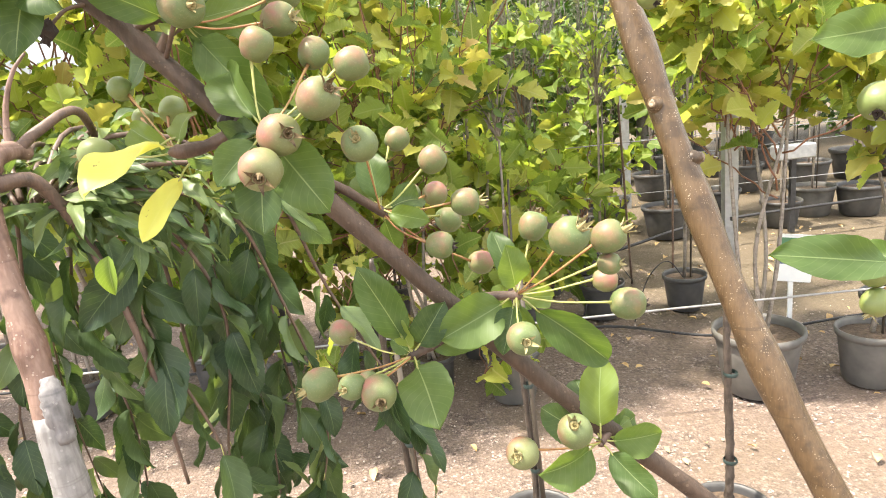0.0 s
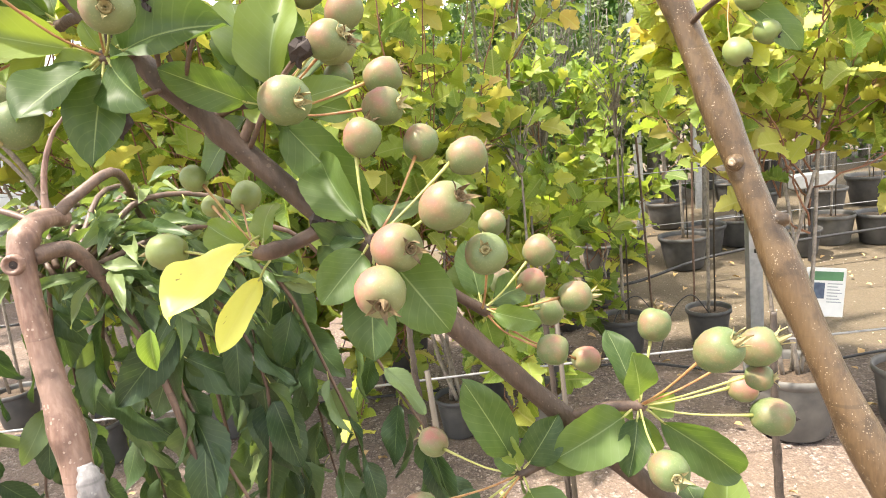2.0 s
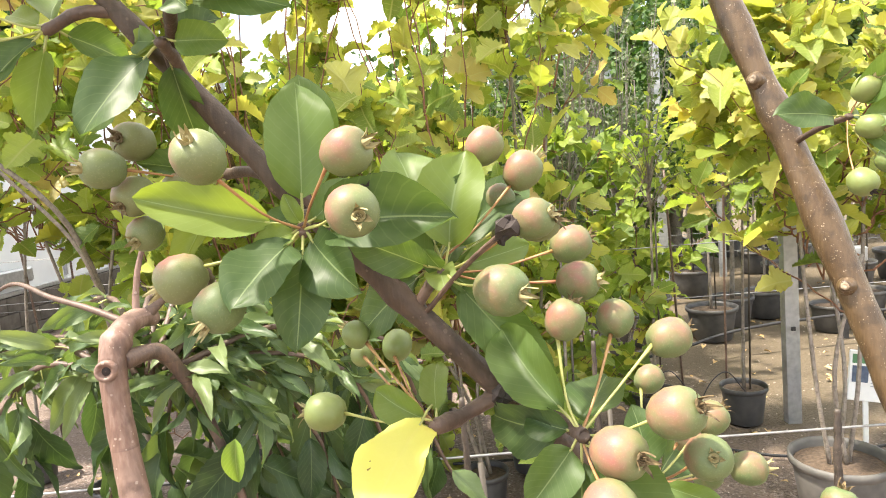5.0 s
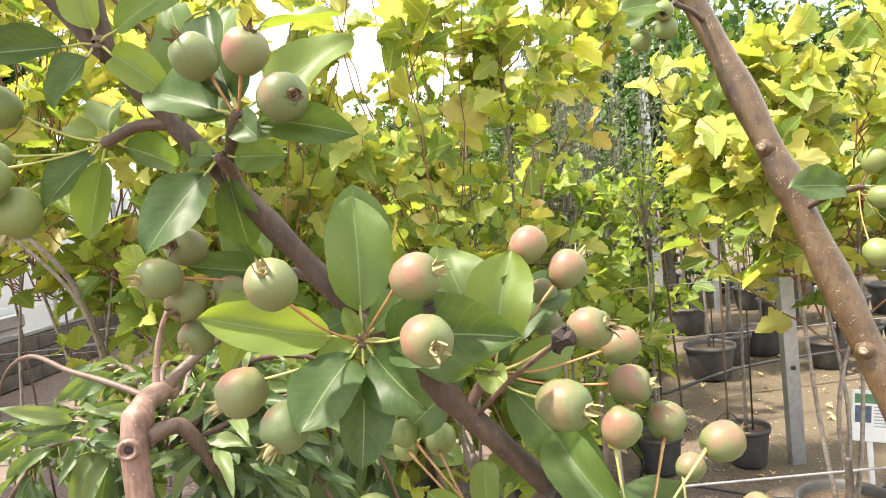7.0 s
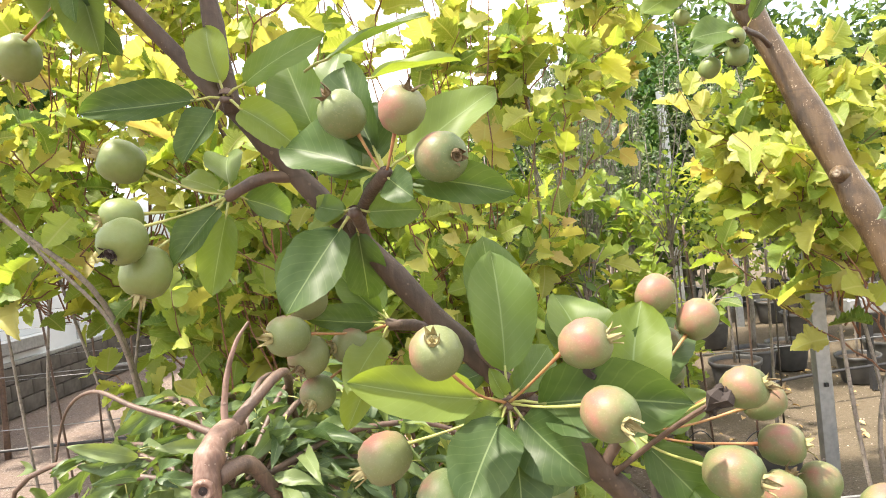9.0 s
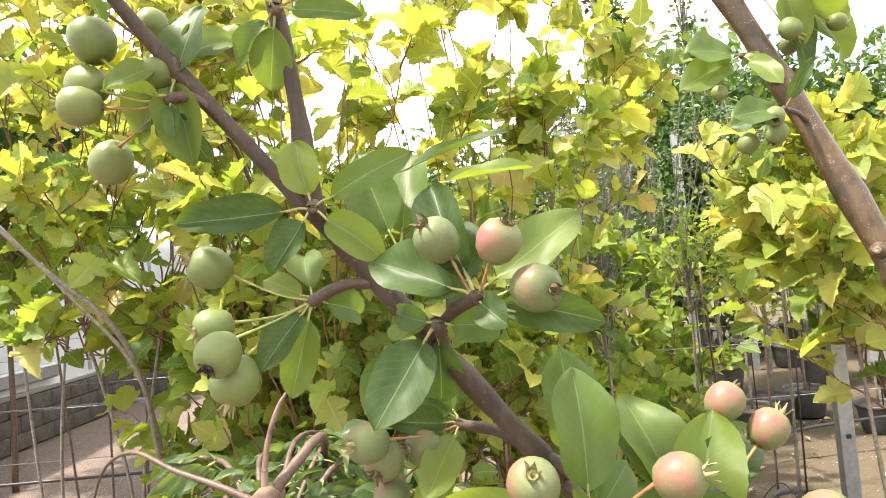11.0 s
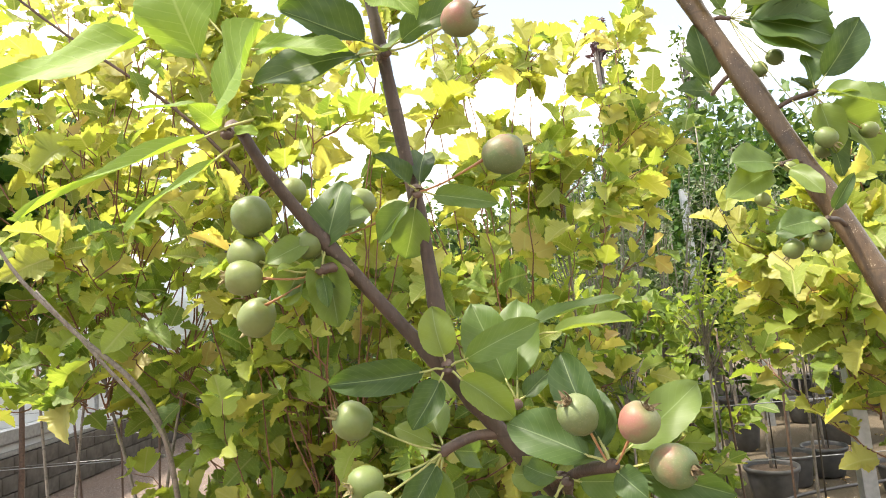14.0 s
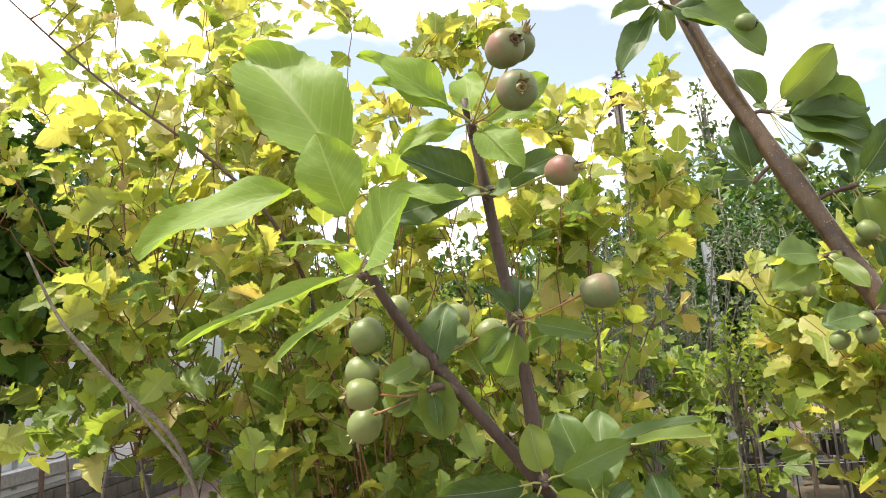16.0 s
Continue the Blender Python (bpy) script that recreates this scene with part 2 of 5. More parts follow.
M_WIRE = plain_material("wire", (0.22, 0.225, 0.23), (0.36, 0.36, 0.36), 30.0, 0.45, 0.5)
M_HOSE = plain_material("black_hose", (0.018, 0.018, 0.02), (0.04, 0.04, 0.042), 40.0, 0.45)
M_WHITE = plain_material("white_plastic", (0.72, 0.73, 0.72), (0.82, 0.82, 0.80), 20.0, 0.4, bump=0.03)
M_TIE = plain_material("tie_band", (0.012, 0.026, 0.024), (0.03, 0.05, 0.046), 60.0, 0.5)
M_TAPE = bark_material("graft_tape", (0.085, 0.08, 0.08), (0.175, 0.165, 0.165), (0.30, 0.29, 0.29), (0.4, 0.38, 0.36), 0.3, scale=0.6)
M_FILM = plain_material("greenhouse_film", (0.62, 0.66, 0.69), (0.76, 0.79, 0.81), 3.0, 0.35, bump=0.1, distance=0.02)
M_BLOCK = plain_material("concrete_block", (0.060, 0.052, 0.044), (0.135, 0.118, 0.102), 9.0, 0.85, bump=0.5, distance=0.01)
M_INK_GREEN = plain_material("print_green", (0.05, 0.16, 0.07), (0.10, 0.26, 0.12), 15.0, 0.4, bump=0.0)
M_INK_BLUE = plain_material("print_blue", (0.03, 0.05, 0.10), (0.10, 0.14, 0.20), 40.0, 0.4, bump=0.0)
M_INK_GREY = plain_material("print_grey", (0.32, 0.34, 0.36), (0.40, 0.42, 0.44), 40.0, 0.4, bump=0.0)
M_DEAD_LEAF = plain_material("dead_leaf", (0.38, 0.22, 0.09), (0.62, 0.45, 0.20), 30.0, 0.7)


def fruit_material():
    m = Mat("crab_apple_skin")
    rnd = m.random()
    green = m.ramp(rnd, [(0.0, (0.088, 0.130, 0.040)), (0.5, (0.110, 0.146, 0.048)), (1.0, (0.160, 0.172, 0.066))])
    # the blush lies on one cheek, more on some fruit than on others
    sep = m.node("ShaderNodeSeparateXYZ")
    m.link(m.coords(), sep.inputs["Vector"])
    cheek = m.math("ADD", m.math("MULTIPLY", sep.outputs["X"], 1.1), m.math("MULTIPLY", sep.outputs["Y"], 0.5))
    cheek = m.math("ADD", cheek, m.math("MULTIPLY", m.noise(3.2, 4.0), 0.80))
    cheek = m.math("SUBTRACT", cheek, 0.25)
    fac = m.ramp(m.math("ADD", cheek, m.math("MULTIPLY", rnd, 0.32)), [(0.46, (0, 0, 0)), (0.72, (0.22, 0.22, 0.22)), (1.0, (0.72, 0.72, 0.72))])
    c = m.mix(fac, green, (0.31, 0.070, 0.080))
    fleck = m.ramp(m.noise(26.0, 2.0), [(0.60, (0, 0, 0)), (0.66, (0.10, 0.10, 0.10))])
    c = m.mix(fleck, c, (0.46, 0.44, 0.24))
    russet = m.ramp(m.noise(2.4, 5.0), [(0.60, (0, 0, 0)), (0.74, (0.5, 0.5, 0.5))])
    c = m.mix(russet, c, (0.22, 0.14, 0.05))
    bloom = m.noise(9.0, 3.0)
    c = m.mix(m.math("MULTIPLY", bloom, 0.22), c, (0.26, 0.26, 0.19))
    m.color(c).rough(0.46, 0.0, 0.36)
    m.b.inputs["Subsurface Weight"].default_value = 0.06
    m.b.inputs["Subsurface Radius"].default_value = (0.6, 0.5, 0.2)
    m.b.inputs["Subsurface Scale"].default_value = 0.004
    m.bump(m.noise(30.0, 3.0), 0.06, 0.02)
    return m.m


def green_fruit_material():
    m = Mat("unripe_skin")
    c = m.ramp(m.random(), [(0.0, (0.100, 0.142, 0.032)), (1.0, (0.150, 0.180, 0.046))])
    c = m.mix(m.math("MULTIPLY", m.noise(7.0, 3.0), 0.25), c, (0.30, 0.33, 0.15))
    m.color(c).rough(0.45)
    m.b.inputs["Subsurface Weight"].default_value = 0.06
    m.b.inputs["Subsurface Scale"].default_value = 0.004
    m.bump(m.noise(30.0, 3.0), 0.06, 0.02)
    return m.m


M_FRUIT, M_FRUIT_GREEN = fruit_material(), green_fruit_material()


def ground_material():
    m = Mat("gravel_ground")
    fine = m.noise(160.0, 5.0)
    mid = m.noise(14.0, 5.0)
    big = m.noise(0.55, 4.0)
    v = m.node("ShaderNodeTexVoronoi", Scale=75.0)
    m.link(m.coords(), v.inputs["Vector"])
    grit = m.mix(1.0, m.ramp(fine, [(0.30, (0.145, 0.110, 0.092)), (0.5, (0.245, 0.198, 0.170)), (0.72, (0.43, 0.366, 0.325))]),
                 m.ramp(v.outputs["Distance"], [(0.0, (1, 1, 1)), (0.55, (0.55, 0.52, 0.50))]), "MULTIPLY")
    cell = m.node("ShaderNodeSeparateXYZ")
    m.link(v.outputs["Color"], cell.inputs["Vector"])
    grit = m.mix(1.0, grit, m.ramp(cell.outputs["X"], [(0.0, (0.45, 0.43, 0.42)), (0.55, (0.95, 0.92, 0.92)), (1.0, (1.45, 1.42, 1.45))]), "MULTIPLY")
    stone = m.mix(m.ramp(m.noise(45.0, 2.0), [(0.62, (0, 0, 0)), (0.68, (0.7, 0.7, 0.7))]), grit, (0.46, 0.40, 0.36))
    damp = m.mix(m.ramp(mid, [(0.38, (0, 0, 0)), (0.62, (0.6, 0.6, 0.6))]), stone, (0.160, 0.116, 0.090))
    damp = m.mix(m.ramp(m.noise(2.2, 4.0), [(0.42, (0, 0, 0)), (0.60, (0.45, 0.45, 0.45))]), damp, (0.185, 0.130, 0.100))
    # algae on the wet compacted ground; its rise with Y also paints in shade
    sep = m.node("ShaderNodeSeparateXYZ")
    m.link(m.coords(), sep.inputs["Vector"])
    algae_and_shade = m.math("ADD", m.math("ADD", m.math("MULTIPLY", sep.outputs["X"], 0.35), m.math("MULTIPLY", sep.outputs["Y"], 0.2)), m.math("MULTIPLY", big, 2.8))
    fac = m.ramp(m.math("MULTIPLY", algae_and_shade, 0.25), [(0.54, (0, 0, 0)), (0.70, (0.75, 0.75, 0.75))])
    algae = m.mix(fine, (0.060, 0.047, 0.024), (0.118, 0.092, 0.050))
    m.color(m.mix(fac, damp, algae)).rough(0.85)
    m.bump(m.math("ADD", m.math("MULTIPLY", fine, 0.6), v.outputs["Distance"]), 0.7, 0.008)
    return m.m


M_GROUND = ground_material()


# ---- mesh helpers ----
def mesh_of(name, verts, faces, material, smooth=True, uvs=None):
    me = bpy.data.meshes.new(name)
    me.from_pydata([tuple(v) for v in verts], [], [tuple(int(i) for i in f) for f in faces])
    me.materials.append(material)
    if smooth:
        me.polygons.foreach_set("use_smooth", [True] * len(me.polygons))
    if uvs is not None:
        lay = me.uv_layers.new(name="UVMap")
        idx = np.empty(len(me.loops), dtype=np.int32)
        me.loops.foreach_get("vertex_index", idx)
        lay.data.foreach_set("uv", np.asarray(uvs, dtype=np.float32)[idx].ravel())
    me.update()
    return me


def part(name, me, parent=None, label=""):
    ob = new(name, me)
    if parent is not None:
        ob.parent = parent
    if label:
        tagged(ob, label)
    return ob


def thing(name, at, label, category, group="", kind=""):
    ob = new(name)
    ob.location = at
    ob.empty_display_size = 0.1
    return tagged(ob, label, category, group, kind)


def smooth_line(points, steps=5):
    """A Catmull-Rom line through the points."""
    p = [np.array(q, float) for q in points]
    p = [2 * p[0] - p[1]] + p + [2 * p[-1] - p[-2]]
    out = []
    for i in range(1, len(p) - 2):
        for k in range(steps):
            t = k / steps
            a, b, c, d = p[i - 1], p[i], p[i + 1], p[i + 2]
            out.append(0.5 * (2 * b + (c - a) * t + (2 * a - 5 * b + 4 * c - d) * t * t + (3 * b - a - 3 * c + d) * t ** 3))
    out.append(p[-2])
    return out


def tube(points, radii, sides=8, wobble=0.0, seed=0):
    """Vertices and faces of a round, tapering tube with closed ends. radii: first and last, or one a point."""
    rng = np.random.default_rng(seed)
    n = len(points)
    pts = [np.array(p, float) for p in points]
    if len(radii) == 2 and n != 2:
        radii = [radii[0] + (radii[1] - radii[0]) * i / (n - 1) for i in range(n)]
    verts, faces = [], []
    ref = np.array((0.31, 0.17, 0.93))
    prev = None
    for i, p in enumerate(pts):
        d = pts[min(i + 1, n - 1)] - pts[max(i - 1, 0)]
        d = d / (np.linalg.norm(d) + 1e-9)
        u = np.cross(d, ref) if prev is None else prev - d * (prev @ d)
        if np.linalg.norm(u) < 1e-6:
            u = np.cross(d, (1, 0, 0))
        u = u / np.linalg.norm(u)
        prev = u
        w = np.cross(d, u)
        for k in range(sides):
            a = 2 * math.pi * k / sides
            r = radii[i] * (1 + wobble * rng.uniform(-1, 1))
            verts.append(p + r * (math.cos(a) * u + math.sin(a) * w))
    for i in range(n - 1):
        for k in range(sides):
            a, b = i * sides + k, i * sides + (k + 1) % sides
            faces.append((a, b, b + sides, a + sides))
    faces.append(tuple(range(sides - 1, -1, -1)))
    faces.append(tuple((n - 1) * sides + k for k in range(sides)))
    return verts, faces


def join(pieces):
    verts, faces = [], []
    for v, f in pieces:
        o = len(verts)
        verts.extend(v)
        faces.extend(tuple(i + o for i in g) for g in f)
    return verts, faces


def box(x0, y0, z0, x1, y1, z1, bevel=0.0):
    bm = bmesh.new()
    bmesh.ops.create_cube(bm, size=1)
    for v in bm.verts:
        v.co = ((x0 + x1) / 2 + v.co.x * (x1 - x0), (y0 + y1) / 2 + v.co.y * (y1 - y0), (z0 + z1) / 2 + v.co.z * (z1 - z0))
    if bevel:
        bmesh.ops.bevel(bm, geom=bm.edges[:], offset=bevel, segments=1, affect="EDGES")
    bm.verts.index_update()
    out = [tuple(v.co) for v in bm.verts], [tuple(v.index for v in f.verts) for f in bm.faces]
    bm.free()
    return out


def lathe(profile, sides=20):
    verts, faces = [], []
    for r, z in profile:
        for k in range(sides):
            a = 2 * math.pi * k / sides
            verts.append((r * math.cos(a), r * math.sin(a), z))
    for i in range(len(profile) - 1):
        for k in range(sides):
            a, b = i * sides + k, i * sides + (k + 1) % sides
            faces.append((a, b, b + sides, a + sides))
    return verts, faces


def leaf_shape(width=0.55, rows=9, cols=3, point=2.1, teeth=0.0, fold=0.12, curl=0.18, wave=0.02, belly=0.42, seed=0):
    """A leaf of length 1 along +y: folded along its midrib, bowed down to its tip, with a toothed edge. cols: strips on each side."""
    rng = np.random.default_rng(seed)
    verts, faces, uvs = [], [], []
    bend = rng.uniform(-0.10, 0.10)
    for i in range(rows + 1):
        t = i / rows
        u = t ** (math.log(0.5) / math.log(belly))
        half = 0.5 * width * max(0.0, 1 - abs(2 * u - 1) ** point) ** 0.78
        half = max(half, 0.004 if i in (0, rows) else 0.015)
        if teeth and 0 < i < rows:
            half *= 1 + teeth * (1 if i % 2 else -1)
        for k in range(-cols, cols + 1):
            s = k / cols
            z = abs(s) * half * fold * 2 - curl * (t - 0.15) ** 2 + wave * math.sin(9 * t + 2.2 * s + seed) * abs(s)
            verts.append((s * half + bend * math.sin(math.pi * t) * 0.6, t, z + rng.uniform(-0.004, 0.004)))
            uvs.append((0.5 + 0.5 * s, t))
    w = 2 * cols + 1
    for i in range(rows):
        for k in range(2 * cols):
            a = i * w + k
            faces.append((a, a + 1, a + 1 + w, a + w))
    return verts, faces, uvs


def lobed_shape(seed=0, lobes=3):
    """A three- to five-lobed, toothed leaf of length 1 along +y, cupped along its main veins."""
    rng = np.random.default_rng(seed)
    verts, uvs = [(0, 0, 0), (0, 0.42, -0.02)], [(0.5, 0.0), (0.5, 0.42)]
    # outline from one side of the stalk round to the other: angle from the stalk's side, radius from the heart
    half = [(0.04, 0.0), (0.17, 0.04), (0.28, 0.13), (0.34, 0.25), (0.44, 0.35), (0.53, 0.50), (0.39, 0.53), (0.27, 0.57), (0.31, 0.68), (0.24, 0.80), (0.12, 0.92)]
    if lobes == 5:
        half = [(0.07, -0.04), (0.24, -0.02), (0.36, 0.08), (0.35, 0.20), (0.48, 0.32), (0.57, 0.46), (0.42, 0.51), (0.30, 0.57), (0.33, 0.70), (0.25, 0.83), (0.12, 0.94)]
    ring = [(x, y) for x, y in half] + [(0.0, 1.0)] + [(-x, y) for x, y in reversed(half)]
    toothed = []
    for (x0, y0), (x1, y1) in zip(ring, ring[1:]):
        nx, ny = -(y1 - y0), x1 - x0
        toothed += [(x0, y0), ((x0 + x1) / 2 + nx * -0.16, (y0 + y1) / 2 + ny * -0.16)]
    ring = toothed + [ring[-1]]
    for k, (x, y) in enumerate(ring):
        x *= rng.uniform(0.93, 1.07)
        z = 0.26 * abs(x) - 0.45 * (y - 0.4) ** 2 * (1 if y > 0.4 else 0.3) + (0.022 if k % 2 else -0.022) + rng.uniform(-0.02, 0.02)
        verts.append((x, y, z))
        uvs.append((0.5 + x * 0.8, y))
    n = len(ring)
    faces = [(1, 2 + i, 3 + i) for i in range(n - 1)] + [(0, 2, 1), (0, 1, 1 + n)]
    faces = [f[::-1] for f in faces]
    return verts, faces, uvs


def scatter(name, shape, mats, material):
    """One mesh of many small leaves: the shape at every 4 x 4 matrix."""
    v = np.array(shape[0], float)
    vh = np.concatenate([v, np.ones((len(v), 1))], 1)
    ms = np.array(mats, float)
    allv = np.einsum("nij,vj->nvi", ms, vh)[..., :3].reshape(-1, 3)
    f0 = shape[1]
    o = np.arange(len(ms)) * len(v)
    faces = [tuple(i + k for i in f) for k in o.tolist() for f in f0]
    uvs = np.tile(np.array(shape[2], float), (len(ms), 1))
    return mesh_of(name, allv.tolist(), faces, material, True, uvs)


def frame_to(base, tip, normal, width=1.0):
    """Matrix that lays a unit leaf from base to tip, its face towards normal."""
    b, t = Vector(base), Vector(tip)
    y = t - b
    length = y.length
    y.normalize()
    n = Vector(normal)
    z = n - y * n.dot(y)
    if z.length < 1e-4:
        z = y.orthogonal()
    z.normalize()
    x = y.cross(z)
    m = Matrix((x * length * width, y * length, z * length)).transposed().to_4x4()
    m.translation = b
    return m


def place(ob, parent, m):
    """Hangs ob under a thing that stands unturned, at the world matrix m."""
    ob.parent = parent
    ob.matrix_basis = Matrix.Translation(-parent.location) @ m
    return ob


def limb(name, points, radii, material, parent, sides=10, steps=5, wobble=0.03, seed=0, label="", knots=()):
    """A curved, tapering branch as a part. knots: places along it (0 to 1) where it swells."""
    line = smooth_line(points, steps)
    n = len(line)
    if len(radii) == 2:
        radii = [radii[0] + (radii[1] - radii[0]) * i / (len(points) - 1) for i in range(len(points))]
    rr = np.interp(np.linspace(0, len(points) - 1, n), range(len(points)), radii)
    for k in knots:
        for i in range(n):
            rr[i] *= 1 + 0.24 * math.exp(-((i / (n - 1) - k) * n / 1.6) ** 2)
    v, f = tube(line, list(rr), sides, wobble, seed)
    ob = part(name, mesh_of(name, v, f, material), parent, label)
    ob.location = -parent.location
    return ob


# ---- the ground ----
def build_ground():
    n = 120
    xs = np.concatenate([[-3000, -400, -80, -30], np.linspace(-12, 12, n), [30, 80, 400, 3000]])
    ys = np.concatenate([[-3000, -400, -60], np.linspace(-6, 18, n), [30, 80, 400, 3000]])
    verts = []
    for y in ys:
        for x in xs:
            near = abs(x) < 12.1 and -6.1 < y < 18.1
            z = (0.012 * noise.noise(Vector((x * 1.3, y * 1.3, 0))) + 0.007 * noise.noise(Vector((x * 5, y * 5, 3))) if near else 0.0)
            verts.append((x, y, z - 0.012))
    w = len(xs)
    faces = [(j * w + i, j * w + i + 1, (j + 1) * w + i + 1, (j + 1) * w + i) for j in range(len(ys) - 1) for i in range(w - 1)]
    tagged(part("ground", mesh_of("ground", verts, faces, M_GROUND)), "reddish-brown gravel yard with damp algae-stained patches", "ground", kind="structure")
    # loose stones and fallen leaves
    rng = np.random.default_rng(5)
    stone = [(-.5, -.4, 0), (.5, -.45, 0), (.45, .4, 0), (-.4, .5, 0), (-.2, -.2, .45), (.25, -.15, .5), (.2, .2, .4), (-.2, .2, .5)], \
            [(0, 1, 5, 4), (1, 2, 6, 5), (2, 3, 7, 6), (3, 0, 4, 7), (4, 5, 6, 7)], [(0, 0)] * 8
    mats = []
    for _ in range(2600):
        x, y = rng.uniform(-2.6, 3.4), 1.6 + 4.4 * rng.random() ** 1.5
        s = rng.uniform(0.004, 0.013)
        mats.append((Matrix.Translation((x, y, -0.008)) @ Matrix.Rotation(rng.uniform(0, 6.28), 4, "Z") @ Matrix.Diagonal((s, s * 0.8, s, 1))))
    m_stone = plain_material("pebble", (0.24, 0.19, 0.15), (0.50, 0.43, 0.37), 12.0, 0.85)
    tagged(part("gravel", scatter("gravel", stone, mats, m_stone)), "small loose grey-brown stones lying on the ground", "gravel", kind="stuff")
    litter = leaf_shape(0.6, 4, 1, curl=0.3, fold=0.3, seed=3)
    mats = []
    for _ in range(420):
        x, y = rng.uniform(-3.0, 4.5), 2.0 + 5.5 * rng.random()
        s = rng.uniform(0.025, 0.065)
        mats.append(Matrix.Translation((x, y, 0.012)) @ Euler((rng.uniform(-.35, .35), rng.uniform(-.35, .35), rng.uniform(0, 6.28))).to_matrix().to_4x4() @ Matrix.Scale(s, 4))
    tagged(part("fallen_leaves", scatter("fallen_leaves", litter, mats, M_DEAD_LEAF)), "dry yellow-brown leaves fallen on the gravel", "fallen leaves", kind="stuff")


build_ground()

# ---- shared leaf and fruit meshes ----
CRAB_LEAVES = [mesh_of("crab_leaf", *leaf_shape(1.0, 18, 3, point=2.7, teeth=0.012, fold=f, curl=c, wave=0.05, belly=b, seed=s)[:2], M_CRAB_LEAF,
                       uvs=leaf_shape(1.0, 18, 3, point=2.7, teeth=0.012, fold=f, curl=c, wave=0.05, belly=b, seed=s)[2])
               for s, (f, c, b) in enumerate([(0.10, 0.16, 0.49), (0.16, 0.24, 0.46), (0.09, 0.32, 0.51), (0.22, 0.20, 0.48)])]
YELLOW_LEAF = CRAB_LEAVES[0].copy()
YELLOW_LEAF.materials[0] = M_YELLOW_LEAF
TIP_LEAVES = []
for k, (f, c, b) in enumerate([(0.10, 0.18, 0.47), (0.14, 0.26, 0.45), (0.08, 0.34, 0.50)]):
    sh = leaf_shape(1.0, 30, 3, point=2.1, teeth=0.024, fold=f, curl=c, wave=0.07, belly=b, seed=40 + k)
    TIP_LEAVES.append(mesh_of("tip_leaf", sh[0], sh[1], M_TIP_LEAF, uvs=sh[2]))


def fruit_mesh(material):
    prof = [(0.001, -0.43), (0.06, -0.45), (0.16, -0.475), (0.30, -0.42), (0.43, -0.26), (0.50, -0.02), (0.475, 0.20), (0.39, 0.36), (0.26, 0.455), (0.14, 0.475), (0.07, 0.45), (0.001, 0.43)]
    v, f = lathe(prof, 20)
    v = [(x * (1 + 0.025 * math.sin(2 * math.atan2(y, x) + 3 * z)), y, z) for x, y, z in v]
    return mesh_of("fruit", v, f, material)


def calyx_mesh(material, spread, length, seed):
    """A puckered throat and five withered sepals, broad at the base, curled and bent at their tips, round a dry tuft."""
    rng = np.random.default_rng(seed)
    pieces = [lathe([(0.165, 0.40), (0.15, 0.485), (0.125, 0.54), (0.085, 0.52), (0.001, 0.44)], 10)]
    for k in range(5):
        a = 2 * math.pi * k / 5 + rng.uniform(-0.3, 0.3)
        ln, sp = length * rng.uniform(0.7, 1.35), spread * rng.uniform(-0.5, 1.6)
        c, s = math.cos(a), math.sin(a)
        px, py = -s, c
        rows = []
        twist = rng.uniform(-0.05, 0.05)
        for t in (0.0, 0.35, 0.7, 1.0):
            r = 0.125 + sp * t * t + 0.02 * math.sin(3 * t)
            w = 0.085 * (1 - t) ** 0.8 + 0.008
            z = 0.47 + ln * t - 0.25 * abs(sp) * t * t
            o = twist * t
            for q, dr in ((-1, 0.0), (0, 0.03), (1, 0.0)):
                rows.append(((r + dr) * c + (q * w + o) * px, (r + dr) * s + (q * w + o) * py, z))
        faces = []
        for i in range(3):
            for j in range(2):
                v = i * 3 + j
                faces.append((v, v + 1, v + 4, v + 3))
        pieces.append((rows, faces))
    for k in range(6):
        a = 2 * math.pi * k / 6 + 0.3
        r1 = 0.03 + 0.05 * rng.random()
        pieces.append(tube([(0.03 * math.cos(a), 0.03 * math.sin(a), 0.46), (r1 * math.cos(a), r1 * math.sin(a), 0.49 + length * rng.uniform(0.2, 0.6))], [0.016, 0.012], 4))
    return mesh_of("calyx", *join(pieces), material, False)


FRUIT = fruit_mesh(M_FRUIT)
FRUIT_GREEN = fruit_mesh(M_FRUIT_GREEN)
CALYXES = [calyx_mesh(M_CALYX, 0.10, 0.20, 1), calyx_mesh(M_CALYX_GREEN, 0.14, 0.32, 2), calyx_mesh(M_CALYX_BLACK, 0.12, 0.20, 3), calyx_mesh(M_CALYX, 0.16, 0.26, 4), calyx_mesh(M_CALYX_GREEN, 0.22, 0.22, 5)]

# ---- the crab apple tree ----
MAIN_BRANCH = [(0.252, 0.490, 1.024), (0.204, 0.489, 1.081), (0.134, 0.483, 1.149), (0.070, 0.475, 1.215), (0.010, 0.468, 1.281), (-0.041, 0.464, 1.339), (-0.167, 0.463, 1.477), (-0.198, 0.464, 1.511), (-0.222, 0.466, 1.538), (-0.250, 0.467, 1.571), (-0.271, 0.469, 1.597), (-0.303, 0.471, 1.638), (-0.336, 0.472, 1.680), (-0.353, 0.472, 1.702), (-0.373, 0.470, 1.728), (-0.396, 0.468, 1.757), (-0.438, 0.458, 1.812), (-0.467, 0.444, 1.855), (-0.483, 0.432, 1.887)]
